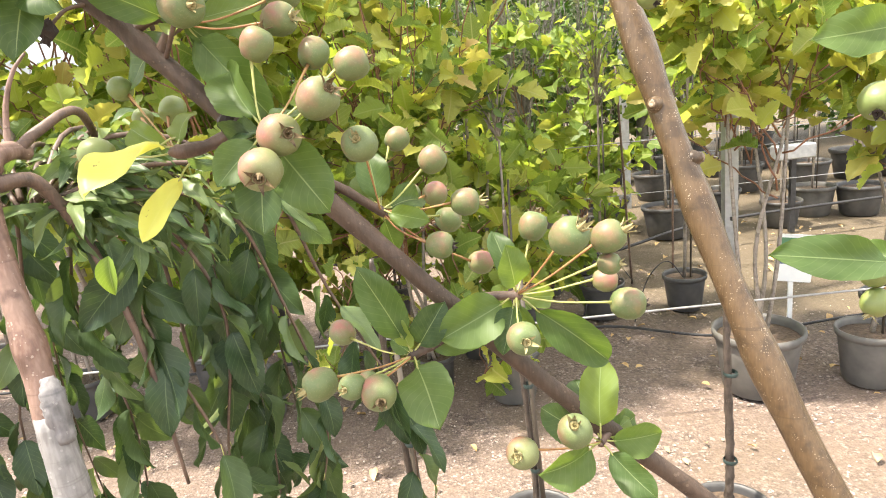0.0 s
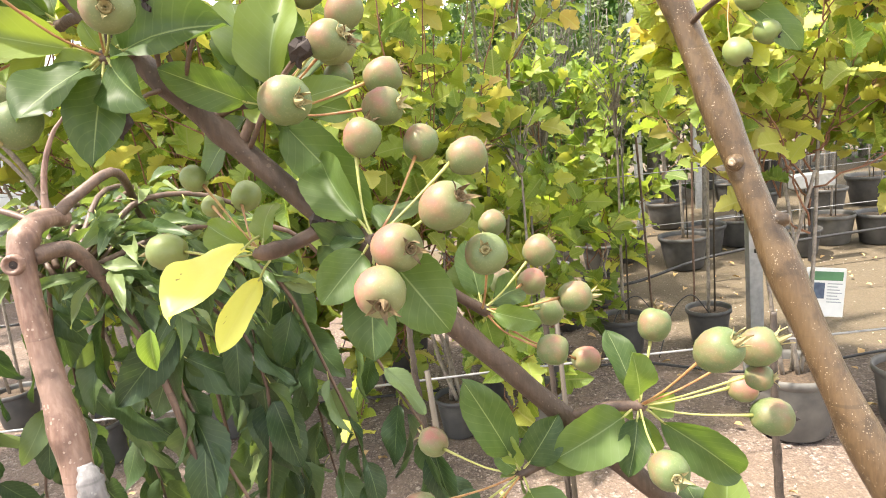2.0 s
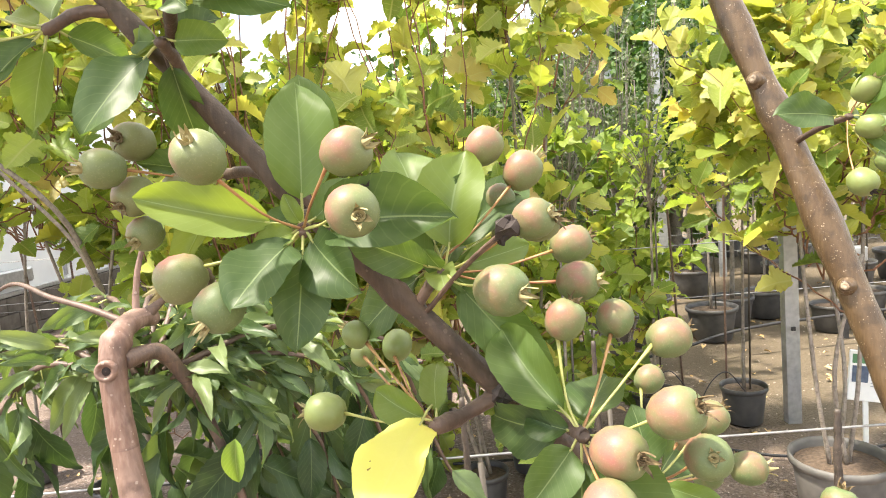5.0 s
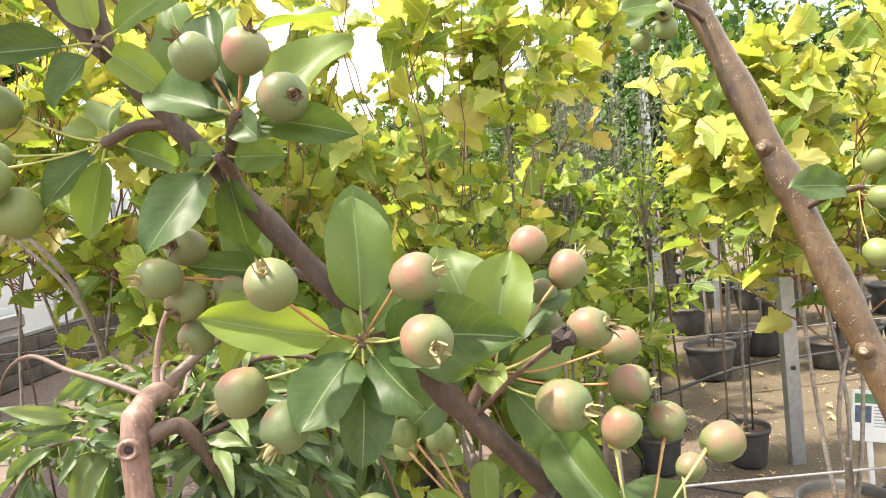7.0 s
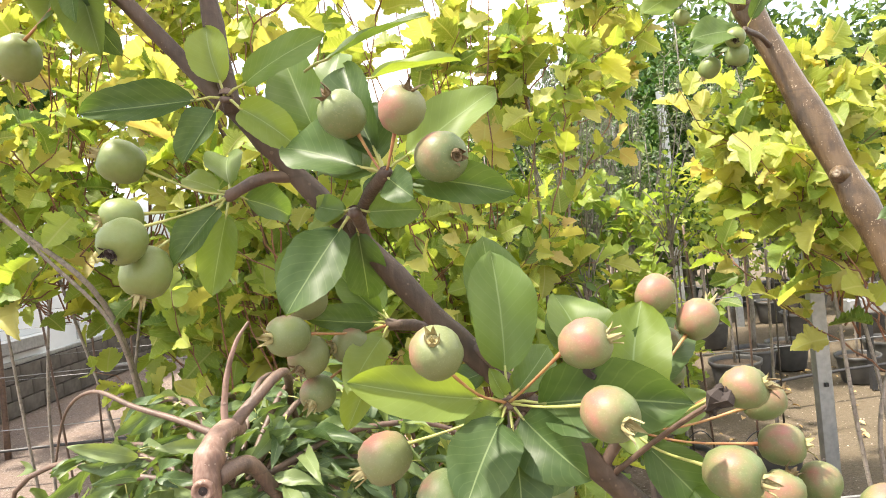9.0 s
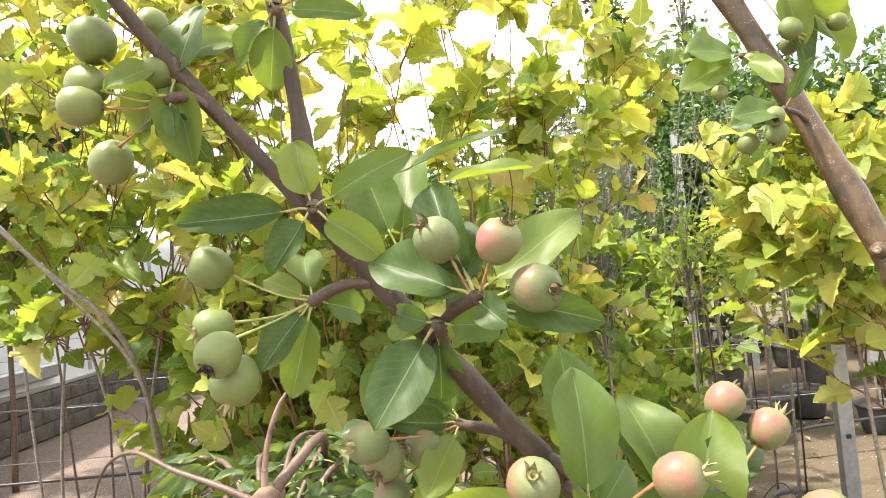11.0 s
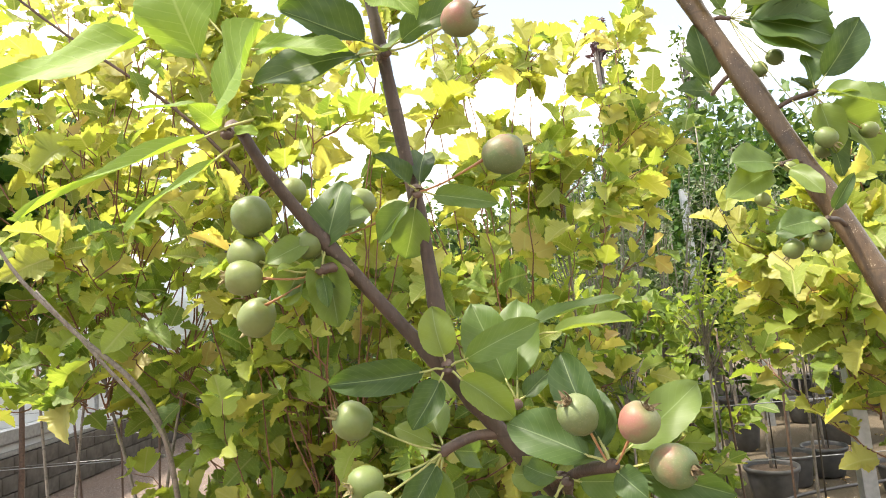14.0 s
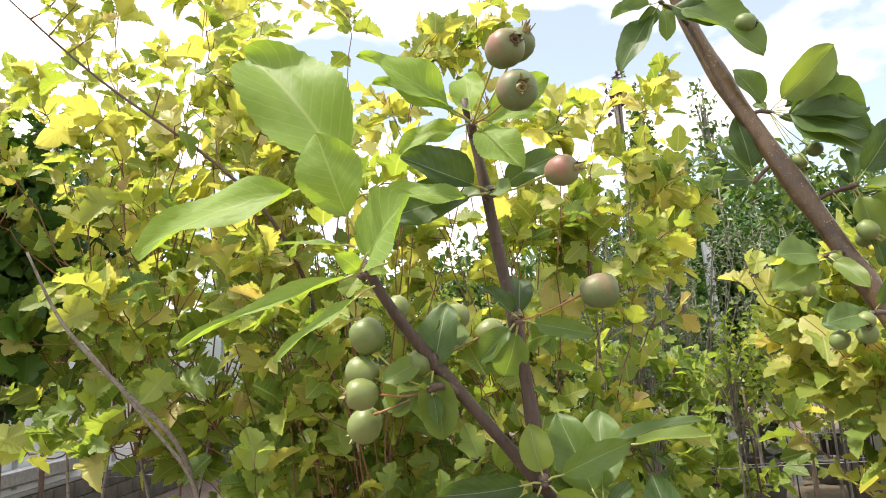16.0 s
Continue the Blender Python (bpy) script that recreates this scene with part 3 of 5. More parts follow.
TWIG = [(-0.367, 0.467, 1.719), (-0.371, 0.465, 1.761), (-0.374, 0.464, 1.797), (-0.378, 0.461, 1.833), (-0.387, 0.458, 1.900), (-0.394, 0.454, 1.955), (-0.403, 0.450, 2.012)]
LEADER = [(0.453, 0.639, 0.883), (0.407, 0.680, 0.998), (0.355, 0.739, 1.160), (0.315, 0.796, 1.321), (0.295, 0.827, 1.412), (0.261, 0.880, 1.571), (0.240, 0.909, 1.661), (0.207, 0.950, 1.793), (0.180, 0.976, 1.885), (0.154, 0.998, 1.966), (0.100, 1.034, 2.118), (0.050, 1.057, 2.254), (0.001, 1.068, 2.405), (-0.030, 1.059, 2.568)]
FORK = (0.56, 0.62, 0.56)
crab = thing("crab_apple_tree", (0.58, 0.64, 0.0), "young crab apple tree with clusters of green pink-flushed fruit", "tree")
limb("trunk", [(0.58, 0.64, 0.20), (0.575, 0.63, 0.38), FORK, (0.50, 0.61, 0.74), LEADER[0]], [0.030, 0.028, 0.026, 0.024, 0.023], M_BARK_CRAB, crab, 14)
limb("leader", LEADER, [0.0205, 0.0192, 0.0180, 0.0174, 0.0172, 0.0165, 0.0162, 0.0157, 0.0153, 0.0150, 0.0148, 0.0143, 0.0138, 0.0134], M_BARK_CRAB, crab, 18, 6, 0.02, 3,
     "smooth reddish-brown limb dotted with pale lenticels", (0.12, 0.21, 0.34, 0.42, 0.50, 0.62, 0.74, 0.85))
limb("side_branch", [FORK, (0.42, 0.54, 0.80), (0.32, 0.50, 0.94)] + MAIN_BRANCH,
     [0.0125, 0.0104, 0.0095, 0.0088, 0.0083, 0.0078, 0.0074, 0.0071, 0.0069, 0.0068, 0.0067, 0.0065, 0.0064, 0.0061, 0.0058, 0.0054, 0.0052, 0.0049, 0.0046, 0.0043, 0.0040, 0.0035], M_BARK_BRANCH, crab, 14, 6, 0.04, 4,
     "slender grey-brown fruiting branch", (0.25, 0.33, 0.40, 0.46, 0.52, 0.58, 0.64, 0.70, 0.76, 0.82, 0.9))
# pruned side shoots on the leader: a swollen collar and a pale cut face
for sx, sy, sz, ax, ay, az in [(0.278, 0.806, 1.409, 0.296, 0.826, 1.405), (0.334, 0.786, 1.339, 0.312, 0.801, 1.335), (0.338, 0.738, 1.198, 0.346, 0.752, 1.190), (0.428, 0.690, 0.996, 0.408, 0.681, 0.990), (0.222, 0.888, 1.655, 0.241, 0.907, 1.652), (0.160, 0.960, 1.900, 0.176, 0.979, 1.893)]:
    a, d = Vector((ax, ay, az)), Vector((sx - ax, sy - ay, sz - az))
    limb("pruned_stub", [a + d * 0.3, a + d * 0.70, a + d * 0.86, a + d * 0.96, a + d * 1.00], [0.0125, 0.0102, 0.0070, 0.0064, 0.0048], M_BARK_CRAB, crab, 12, 3, 0.08, int(sz * 900))
    limb("cut_face", [a + d * 0.98, a + d * 1.03, a + d * 1.035], [0.0048, 0.0040, 0.002], M_CUT_WOOD, crab, 10, 2, 0.1, int(sz * 700))
limb("twig", TWIG, [0.0052, 0.005, 0.0047, 0.0044, 0.004, 0.0037, 0.0032], M_BARK_BRANCH, crab, 10, 5, 0.04, 5, "", (0.2, 0.5, 0.66, 0.8))
WOOD_LINES = smooth_line(MAIN_BRANCH, 8) + smooth_line(TWIG, 8) + smooth_line(LEADER, 8)
crab_rng = np.random.default_rng(11)
crab_count = [0]


def add_fruit(node, at, size, green=False):
    """One fruit on its stalk; the calyx points away from the spur, sagging a little."""
    rng = crab_rng
    at, node = Vector(at), Vector(node)
    away = (at - node).normalized()
    axis = (away + Vector((rng.uniform(-.1, .6), rng.uniform(-.4, .2), rng.uniform(-.35, .35)))).normalized()
    z = axis
    x = Vector((-0.5, -0.2, 0.8))
    x = (x - z * x.dot(z)).normalized()
    y = z.cross(x)
    m = Matrix((x * size, y * size, z * size * rng.uniform(1.0, 1.10))).transposed().to_4x4()
    m.translation = at
    fr = place(part("fruit", FRUIT_GREEN if green else FRUIT), crab, m)
    cal = part("calyx", CALYXES[int(rng.choice([1, 4, 1, 2] if green else [0, 3, 1, 3, 4, 2, 1]))], fr)
    size_c = rng.uniform(0.78, 1.0)
    cal.matrix_basis = Matrix.Translation((0, 0, 0.445 - 0.47 * size_c)) @ Matrix.Scale(size_c, 4)
    start = at - z * size * 0.42
    mid = (start + node) / 2 + Vector((0, 0, -0.003)) - z * 0.004
    line = smooth_line([node, mid, start], 4)
    v, f = tube(line, [0.0011, 0.0008, 0.0007, 0.0007, 0.0007, 0.0007, 0.0008, 0.0009, 0.0013][:len(line)], 6)
    st = part("fruit_stalk", mesh_of("fruit_stalk", v, f, M_PEDICEL_RED if rng.random() < 0.45 else M_PEDICEL_GREEN), crab)
    st.location = -crab.location


def add_leaf(node, tip, ratio, meshes, face=None):
    """One leaf with its stalk. ratio: width to length."""
    rng = crab_rng
    node, tip = Vector(node), Vector(tip)
    base = node.lerp(tip, 0.20)
    normal = Vector(face) if face else Vector((rng.uniform(-.45, .35), rng.uniform(-1.2, -.7), rng.uniform(0.0, 0.7)))
    m = frame_to(base, tip, normal, ratio) @ Matrix.Diagonal((1, 1, min(1.0, max(0.3, ratio * 1.9)), 1))
    place(part("leaf", meshes[int(rng.integers(len(meshes)))]), crab, m)
    v, f = tube([node, node.lerp(base, 0.5) + Vector((0, 0, 0.0012)), base, base.lerp(tip, 0.05)], [0.0009, 0.0007], 5)
    st = part("leaf_stalk", mesh_of("leaf_stalk", v, f, M_PEDICEL_GREEN), crab)
    st.location = -crab.location


def spur(base, node, fruits, leaves, green=False, meshes=None, extra=1):
    """A short woody spur from base to node with its fruit (place, size) and leaves (tip, width ratio)."""
    b, n = Vector(base), Vector(node)
    wood = min(WOOD_LINES, key=lambda q: (Vector(q) - b).length)
    if (Vector(wood) - b).length < 0.09:
        b = Vector(wood)
    seed = crab_count[0] = crab_count[0] + 1
    mid = b.lerp(n, 0.5) + Vector((0.0, -0.002, 0.004))
    limb("spur", [b, mid, n, n + (n - b) * 0.06 + Vector((0, 0, 0.001))], [0.0040, 0.0029, 0.0034, 0.0018], M_TWIG_DARK if (n - b).length < 0.05 else M_BARK_BRANCH, crab, 9, 4, 0.10, seed, "", (0.4, 0.75))
    for x, y, z, d in fruits:
        add_fruit(n, (x, y, z), d, green)
    for x, y, z, w in leaves:
        add_leaf(n, (x, y, z), w * 1.12, meshes or CRAB_LEAVES)
    # a few smaller leaves behind
    for _ in range(extra):
        d = Vector((crab_rng.uniform(-1, 1), crab_rng.uniform(0.1, 1.0), crab_rng.uniform(-0.5, 0.9))).normalized()
        add_leaf(n, n + d * crab_rng.uniform(0.032, 0.055), crab_rng.uniform(0.5, 0.68), CRAB_LEAVES)


spur((-0.138, 0.464, 1.432), (-0.101, 0.399, 1.437),
     [(-0.097, 0.361, 1.419, 0.0250), (-0.088, 0.378, 1.436, 0.0255), (-0.062, 0.375, 1.454, 0.0245), (-0.102, 0.418, 1.491, 0.0210), (-0.071, 0.440, 1.484, 0.0210), (-0.046, 0.428, 1.474, 0.0220)],
     [(-0.130, 0.379, 1.412, 0.62), (-0.066, 0.378, 1.390, 0.62), (-0.108, 0.375, 1.379, 0.50), (-0.136, 0.451, 1.484, 0.42), (-0.076, 0.448, 1.454, 0.60), (-0.148, 0.453, 1.428, 0.45)])
spur((-0.109, 0.471, 1.401), (-0.044, 0.478, 1.368),
     [(-0.043, 0.389, 1.425, 0.0225), (-0.001, 0.491, 1.401, 0.0220), (0.021, 0.490, 1.366, 0.0225), (0.007, 0.523, 1.347, 0.0210), (-0.002, 0.460, 1.341, 0.0210), (0.030, 0.512, 1.310, 0.0200), (-0.028, 0.529, 1.417, 0.0200), (-0.002, 0.535, 1.368, 0.0210), (-0.024, 0.546, 1.368, 0.0200)],
     [(-0.009, 0.457, 1.361, 0.45), (-0.061, 0.502, 1.397, 0.50), (-0.011, 0.520, 1.370, 0.50), (-0.036, 0.494, 1.330, 0.50)])
spur((0.013, 0.433, 1.289), (0.051, 0.455, 1.297),
     [(0.070, 0.475, 1.344, 0.0225), (0.083, 0.406, 1.350, 0.0260), (0.112, 0.418, 1.344, 0.0235), (0.112, 0.418, 1.325, 0.0160), (0.130, 0.439, 1.287, 0.0245), (0.046, 0.390, 1.289, 0.0225), (0.117, 0.450, 1.303, 0.0180)],
     [(0.048, 0.436, 1.337, 0.60), (0.040, 0.480, 1.344, 0.42), (-0.008, 0.434, 1.276, 0.62), (0.034, 0.431, 1.262, 0.50), (0.121, 0.456, 1.232, 0.36), (0.030, 0.486, 1.277, 0.55), (0.058, 0.470, 1.250, 0.60)])
spur((0.028, 0.439, 1.271), (-0.031, 0.453, 1.259),
     [(-0.089, 0.491, 1.269, 0.0210), (-0.100, 0.432, 1.253, 0.0250), (-0.071, 0.400, 1.263, 0.0185), (-0.054, 0.398, 1.258, 0.0245), (-0.063, 0.415, 1.257, 0.0180)],
     [(-0.061, 0.434, 1.335, 0.38), (-0.005, 0.446, 1.299, 0.60), (-0.018, 0.389, 1.239, 0.62), (-0.048, 0.460, 1.271, 0.60), (0.034, 0.462, 1.280, 0.60), (-0.040, 0.444, 1.292, 0.45)])
spur((0.132, 0.468, 1.154), (0.112, 0.468, 1.158),
     [(0.084, 0.430, 1.193, 0.0265), (0.040, 0.395, 1.202, 0.0230)],
     [(0.115, 0.471, 1.229, 0.50), (0.164, 0.465, 1.160, 0.62), (0.067, 0.491, 1.181, 0.60), (0.059, 0.432, 1.155, 0.60), (0.153, 0.497, 1.162, 0.60), (0.142, 0.426, 1.130, 0.50), (0.107, 0.526, 1.194, 0.50)])
spur((-0.181, 0.477, 1.494), (-0.162, 0.465, 1.514),
     [(-0.135, 0.393, 1.514, 0.0255), (-0.089, 0.458, 1.525, 0.0220), (-0.090, 0.439, 1.507, 0.0225), (-0.111, 0.429, 1.542, 0.0220), (-0.114, 0.423, 1.544, 0.0220)],
     [(-0.212, 0.437, 1.541, 0.42), (-0.145, 0.475, 1.586, 0.60), (-0.173, 0.456, 1.528, 0.70), (-0.109, 0.478, 1.526, 0.40), (-0.185, 0.526, 1.589, 0.50), (-0.153, 0.498, 1.531, 0.50)])
spur((-0.202, 0.468, 1.507), (-0.166, 0.474, 1.519),
     [(-0.132, 0.493, 1.586, 0.0235), (-0.110, 0.487, 1.569, 0.0235), (-0.124, 0.508, 1.552, 0.0205), (-0.122, 0.512, 1.533, 0.0190)],
     [(-0.139, 0.472, 1.572, 0.50), (-0.104, 0.514, 1.569, 0.40), (-0.163, 0.447, 1.509, 0.70), (-0.142, 0.468, 1.498, 0.50), (-0.106, 0.444, 1.446, 0.36), (-0.186, 0.515, 1.596, 0.50), (-0.227, 0.488, 1.479, 0.50), (-0.112, 0.490, 1.510, 0.45)])
spur((-0.237, 0.460, 1.552), (-0.232, 0.422, 1.549),
     [(-0.199, 0.377, 1.584, 0.0225), (-0.196, 0.357, 1.559, 0.0225), (-0.263, 0.375, 1.587, 0.0235), (-0.296, 0.417, 1.530, 0.0255), (-0.268, 0.391, 1.518, 0.0235)],
     [(-0.230, 0.432, 1.627, 0.50), (-0.257, 0.373, 1.523, 0.60), (-0.205, 0.384, 1.522, 0.62), (-0.231, 0.383, 1.498, 0.50), (-0.158, 0.375, 1.554, 0.45), (-0.306, 0.397, 1.574, 0.34), (-0.239, 0.418, 1.568, 0.50), (-0.218, 0.439, 1.563, 0.50), (-0.254, 0.406, 1.544, 0.55)])
spur((-0.254, 0.483, 1.574), (-0.296, 0.504, 1.584),
     [(-0.341, 0.480, 1.607, 0.0240), (-0.347, 0.452, 1.591, 0.0235), (-0.342, 0.473, 1.575, 0.0240), (-0.340, 0.477, 1.552, 0.0215), (-0.319, 0.487, 1.576, 0.0220)],
     [(-0.328, 0.481, 1.527, 0.35), (-0.326, 0.504, 1.621, 0.45), (-0.313, 0.526, 1.622, 0.42), (-0.316, 0.450, 1.560, 0.42), (-0.342, 0.482, 1.597, 0.40)])
spur((-0.299, 0.458, 1.649), (-0.280, 0.411, 1.669),
     [(-0.296, 0.406, 1.699, 0.0225), (-0.267, 0.391, 1.695, 0.0215), (-0.252, 0.389, 1.672, 0.0235)],
     [(-0.268, 0.390, 1.657, 0.70), (-0.335, 0.432, 1.696, 0.50), (-0.221, 0.391, 1.653, 0.35), (-0.221, 0.424, 1.710, 0.40), (-0.299, 0.434, 1.733, 0.40), (-0.289, 0.434, 1.714, 0.60)])
spur((-0.344, 0.476, 1.674), (-0.375, 0.468, 1.673),
     [(-0.432, 0.462, 1.698, 0.0255), (-0.414, 0.418, 1.652, 0.0235), (-0.414, 0.438, 1.635, 0.0265), (-0.422, 0.435, 1.665, 0.0210)],
     [(-0.402, 0.440, 1.639, 0.42), (-0.391, 0.461, 1.617, 0.40), (-0.387, 0.506, 1.706, 0.50), (-0.409, 0.484, 1.690, 0.40)], green=True)
spur((-0.299, 0.453, 1.651), (-0.302, 0.448, 1.655),
     [],
     [(-0.336, 0.409, 1.613, 0.52), (-0.304, 0.483, 1.600, 0.40)])
spur((-0.367, 0.467, 1.722), (-0.368, 0.458, 1.726),
     [],
     [(-0.374, 0.455, 1.767, 0.62), (-0.309, 0.44, 1.752, 0.32), (-0.442, 0.44, 1.725, 0.32), (-0.393, 0.445, 1.693, 0.52), (-0.328, 0.45, 1.693, 0.46)], extra=0)
spur((-0.339, 0.472, 1.687), (-0.323, 0.493, 1.695),
     [],
     [(-0.350, 0.512, 1.768, 0.50), (-0.314, 0.528, 1.770, 0.46), (-0.298, 0.503, 1.715, 0.46)], extra=0)
spur((-0.248, 0.473, 1.572), (-0.234, 0.462, 1.559),
     [],
     [(-0.232, 0.454, 1.633, 0.52), (-0.261, 0.482, 1.547, 0.50)])
spur((-0.297, 0.465, 1.638), (-0.301, 0.443, 1.654),
     [],
     [(-0.346, 0.433, 1.612, 0.48), (-0.266, 0.438, 1.652, 0.60), (-0.275, 0.464, 1.672, 0.50)])
spur((-0.422, 0.458, 1.786), (-0.443, 0.452, 1.797),
     [(-0.488, 0.457, 1.837, 0.0270), (-0.493, 0.457, 1.811, 0.0230), (-0.492, 0.446, 1.796, 0.0230), (-0.498, 0.485, 1.771, 0.0265), (-0.454, 0.472, 1.814, 0.0190)],
     [(-0.462, 0.420, 1.799, 0.45), (-0.439, 0.443, 1.773, 0.45), (-0.433, 0.476, 1.760, 0.45), (-0.489, 0.494, 1.790, 0.50), (-0.430, 0.470, 1.861, 0.50)], green=True)
spur((-0.430, 0.454, 1.813), (-0.444, 0.457, 1.819),
     [(-0.424, 0.515, 1.850, 0.0225), (-0.397, 0.493, 1.834, 0.0235), (-0.451, 0.458, 1.815, 0.0190), (-0.469, 0.493, 1.859, 0.0200)],
     [(-0.474, 0.437, 1.806, 0.50), (-0.479, 0.473, 1.778, 0.55), (-0.416, 0.497, 1.850, 0.50), (-0.437, 0.457, 1.759, 0.50)], green=True)
spur((-0.379, 0.460, 1.837), (-0.376, 0.447, 1.840),
     [(-0.320, 0.432, 1.856, 0.0250)],
     [(-0.398, 0.431, 1.865, 0.45), (-0.327, 0.430, 1.827, 0.30), (-0.370, 0.473, 1.875, 0.45), (-0.390, 0.463, 1.798, 0.60)])
spur((-0.391, 0.452, 1.933), (-0.388, 0.442, 1.934),
     [(-0.339, 0.421, 1.941, 0.0225)],
     [(-0.450, 0.423, 1.965, 0.45), (-0.471, 0.418, 1.923, 0.45), (-0.340, 0.429, 1.959, 0.45), (-0.380, 0.410, 1.932, 0.55)])
spur((-0.395, 0.452, 1.981), (-0.398, 0.443, 1.989),
     [(-0.371, 0.355, 1.975, 0.0255), (-0.376, 0.356, 2.003, 0.0240), (-0.363, 0.396, 2.025, 0.0220)],
     [(-0.471, 0.400, 2.037, 0.42), (-0.464, 0.413, 2.022, 0.50), (-0.456, 0.432, 1.976, 0.40), (-0.346, 0.434, 1.997, 0.40), (-0.369, 0.408, 1.951, 0.60), (-0.334, 0.461, 2.032, 0.35), (-0.403, 0.456, 2.042, 0.55)], meshes=TIP_LEAVES, extra=0)
spur((-0.483, 0.432, 1.887), (-0.478, 0.393, 1.875),
     [],
     [(-0.487, 0.370, 1.884, 0.60), (-0.463, 0.404, 1.879, 0.60)], meshes=TIP_LEAVES, extra=0)
spur((0.250, 0.847, 1.573), (0.271, 0.784, 1.595),
     [(0.280, 0.767, 1.622, 0.0270), (0.281, 0.762, 1.583, 0.0260), (0.253, 0.733, 1.529, 0.0280), (0.296, 0.757, 1.547, 0.0260)],
     [(0.181, 0.742, 1.606, 0.45), (0.309, 0.732, 1.660, 0.40), (0.309, 0.723, 1.595, 0.50), (0.323, 0.734, 1.530, 0.40)], green=True)
spur((0.144, 0.900, 1.827), (0.125, 0.878, 1.837),
     [(0.090, 0.907, 1.804, 0.0255), (0.113, 0.881, 1.810, 0.0270), (0.106, 0.867, 1.828, 0.0240), (0.074, 0.938, 1.878, 0.0200)],
     [(0.051, 0.845, 1.831, 0.55), (0.097, 0.866, 1.845, 0.35), (0.145, 0.844, 1.888, 0.30), (0.069, 0.909, 1.829, 0.55)], green=True)
spur((0.140, 0.969, 1.928), (0.112, 0.947, 1.927),
     [(0.122, 0.947, 1.922, 0.0160)],
     [(0.029, 0.902, 1.932, 0.60), (0.017, 0.904, 1.885, 0.45), (0.129, 0.886, 1.880, 0.40)], green=True)
spur((0.175, 1.059, 2.027), (0.189, 0.985, 2.035),
     [(0.269, 0.993, 1.974, 0.0250), (0.221, 1.032, 1.960, 0.0260)],
     [(0.284, 0.947, 2.000, 0.50), (0.210, 1.026, 2.067, 0.50), (0.230, 0.993, 1.910, 0.40), (0.325, 1.036, 1.937, 0.50)], green=True)
spur((0.120, 1.065, 2.091), (0.076, 1.055, 2.073),
     [],
     [(0.017, 1.019, 2.078, 0.50), (0.057, 1.036, 2.187, 0.50), (0.042, 1.073, 2.152, 0.50)], green=True)
spur((0.099, 1.070, 2.186), (0.109, 1.038, 2.187),
     [(0.179, 1.052, 2.121, 0.0260), (0.143, 1.033, 2.097, 0.0240), (0.192, 0.970, 1.964, 0.0300)],
     [(0.060, 1.023, 2.266, 0.50), (0.201, 0.976, 2.269, 0.50), (0.184, 1.027, 2.141, 0.35), (0.271, 1.025, 2.185, 0.55), (0.252, 0.999, 2.138, 0.60), (0.271, 1.007, 2.097, 0.60), (0.263, 1.058, 2.245, 0.50)], green=True)
spur((0.164, 1.034, 2.031), (0.192, 0.980, 2.037),
     [],
     [(0.258, 0.947, 2.131, 0.50), (0.235, 0.923, 2.005, 0.50), (0.194, 0.991, 2.104, 0.50), (0.211, 0.975, 1.942, 0.50)], green=True)
spur((-0.005, 1.057, 2.368), (-0.057, 0.998, 2.382),
     [(0.057, 0.961, 2.313, 0.0300)],
     [(-0.146, 0.990, 2.277, 0.42), (-0.055, 0.988, 2.315, 0.50), (-0.099, 1.003, 2.339, 0.50), (0.079, 0.937, 2.269, 0.55), (0.017, 0.968, 2.326, 0.50), (-0.143, 0.996, 2.370, 0.50)], green=True)
spur((0.368, 0.429, 1.271), (0.323, 0.415, 1.301),
     [(0.294, 0.414, 1.298, 0.0190), (0.293, 0.410, 1.279, 0.0190)],
     [(0.217, 0.390, 1.329, 0.30)], green=True)
spur((0.384, 0.473, 1.452), (0.333, 0.444, 1.462),
     [(0.303, 0.432, 1.414, 0.0260)],
     [(0.260, 0.422, 1.460, 0.45)], green=True)
# ---- bits of the crab apple that only show near the yellowed leaves ----
limb("spur", [(-0.134, 0.464, 1.440), (-0.158, 0.455, 1.431), (-0.174, 0.443, 1.430), (-0.178, 0.441, 1.432)], [0.0058, 0.0042, 0.0046, 0.0022], M_TWIG_DARK, crab, 10, 4, 0.10, 77, "", (0.5,))
add_leaf((-0.174, 0.443, 1.430), (-0.210, 0.455, 1.450), 0.60, CRAB_LEAVES)
add_leaf((-0.174, 0.443, 1.430), (-0.174, 0.478, 1.461), 0.50, CRAB_LEAVES)
add_fruit((-0.174, 0.443, 1.430), (-0.243, 0.473, 1.433), 0.0240, True)
add_fruit((-0.174, 0.443, 1.430), (-0.221, 0.484, 1.477), 0.0175, True)
add_fruit((-0.174, 0.443, 1.430), (-0.224, 0.517, 1.455), 0.0165, True)
add_fruit((-0.174, 0.443, 1.430), (-0.200, 0.518, 1.459), 0.0210, True)
add_leaf((-0.176, 0.454, 1.439), (-0.206, 0.373, 1.421), 0.52, [YELLOW_LEAF], (-0.1, -0.5, 1))
add_leaf((-0.179, 0.476, 1.419), (-0.212, 0.443, 1.371), 0.36, [YELLOW_LEAF], (0.2, -0.8, 0.6))
add_leaf((-0.490, 0.386, 1.937), (-0.641, 0.390, 1.913), 0.34, TIP_LEAVES, (0.2, -0.8, 0.6))
add_leaf((-0.475, 0.419, 1.928), (-0.573, 0.432, 2.074), 0.50, TIP_LEAVES, (0.1, -1, 0.2))
add_leaf((-0.477, 0.371, 1.897), (-0.498, 0.347, 1.956), 0.78, TIP_LEAVES, (-0.3, -1, 0.3))
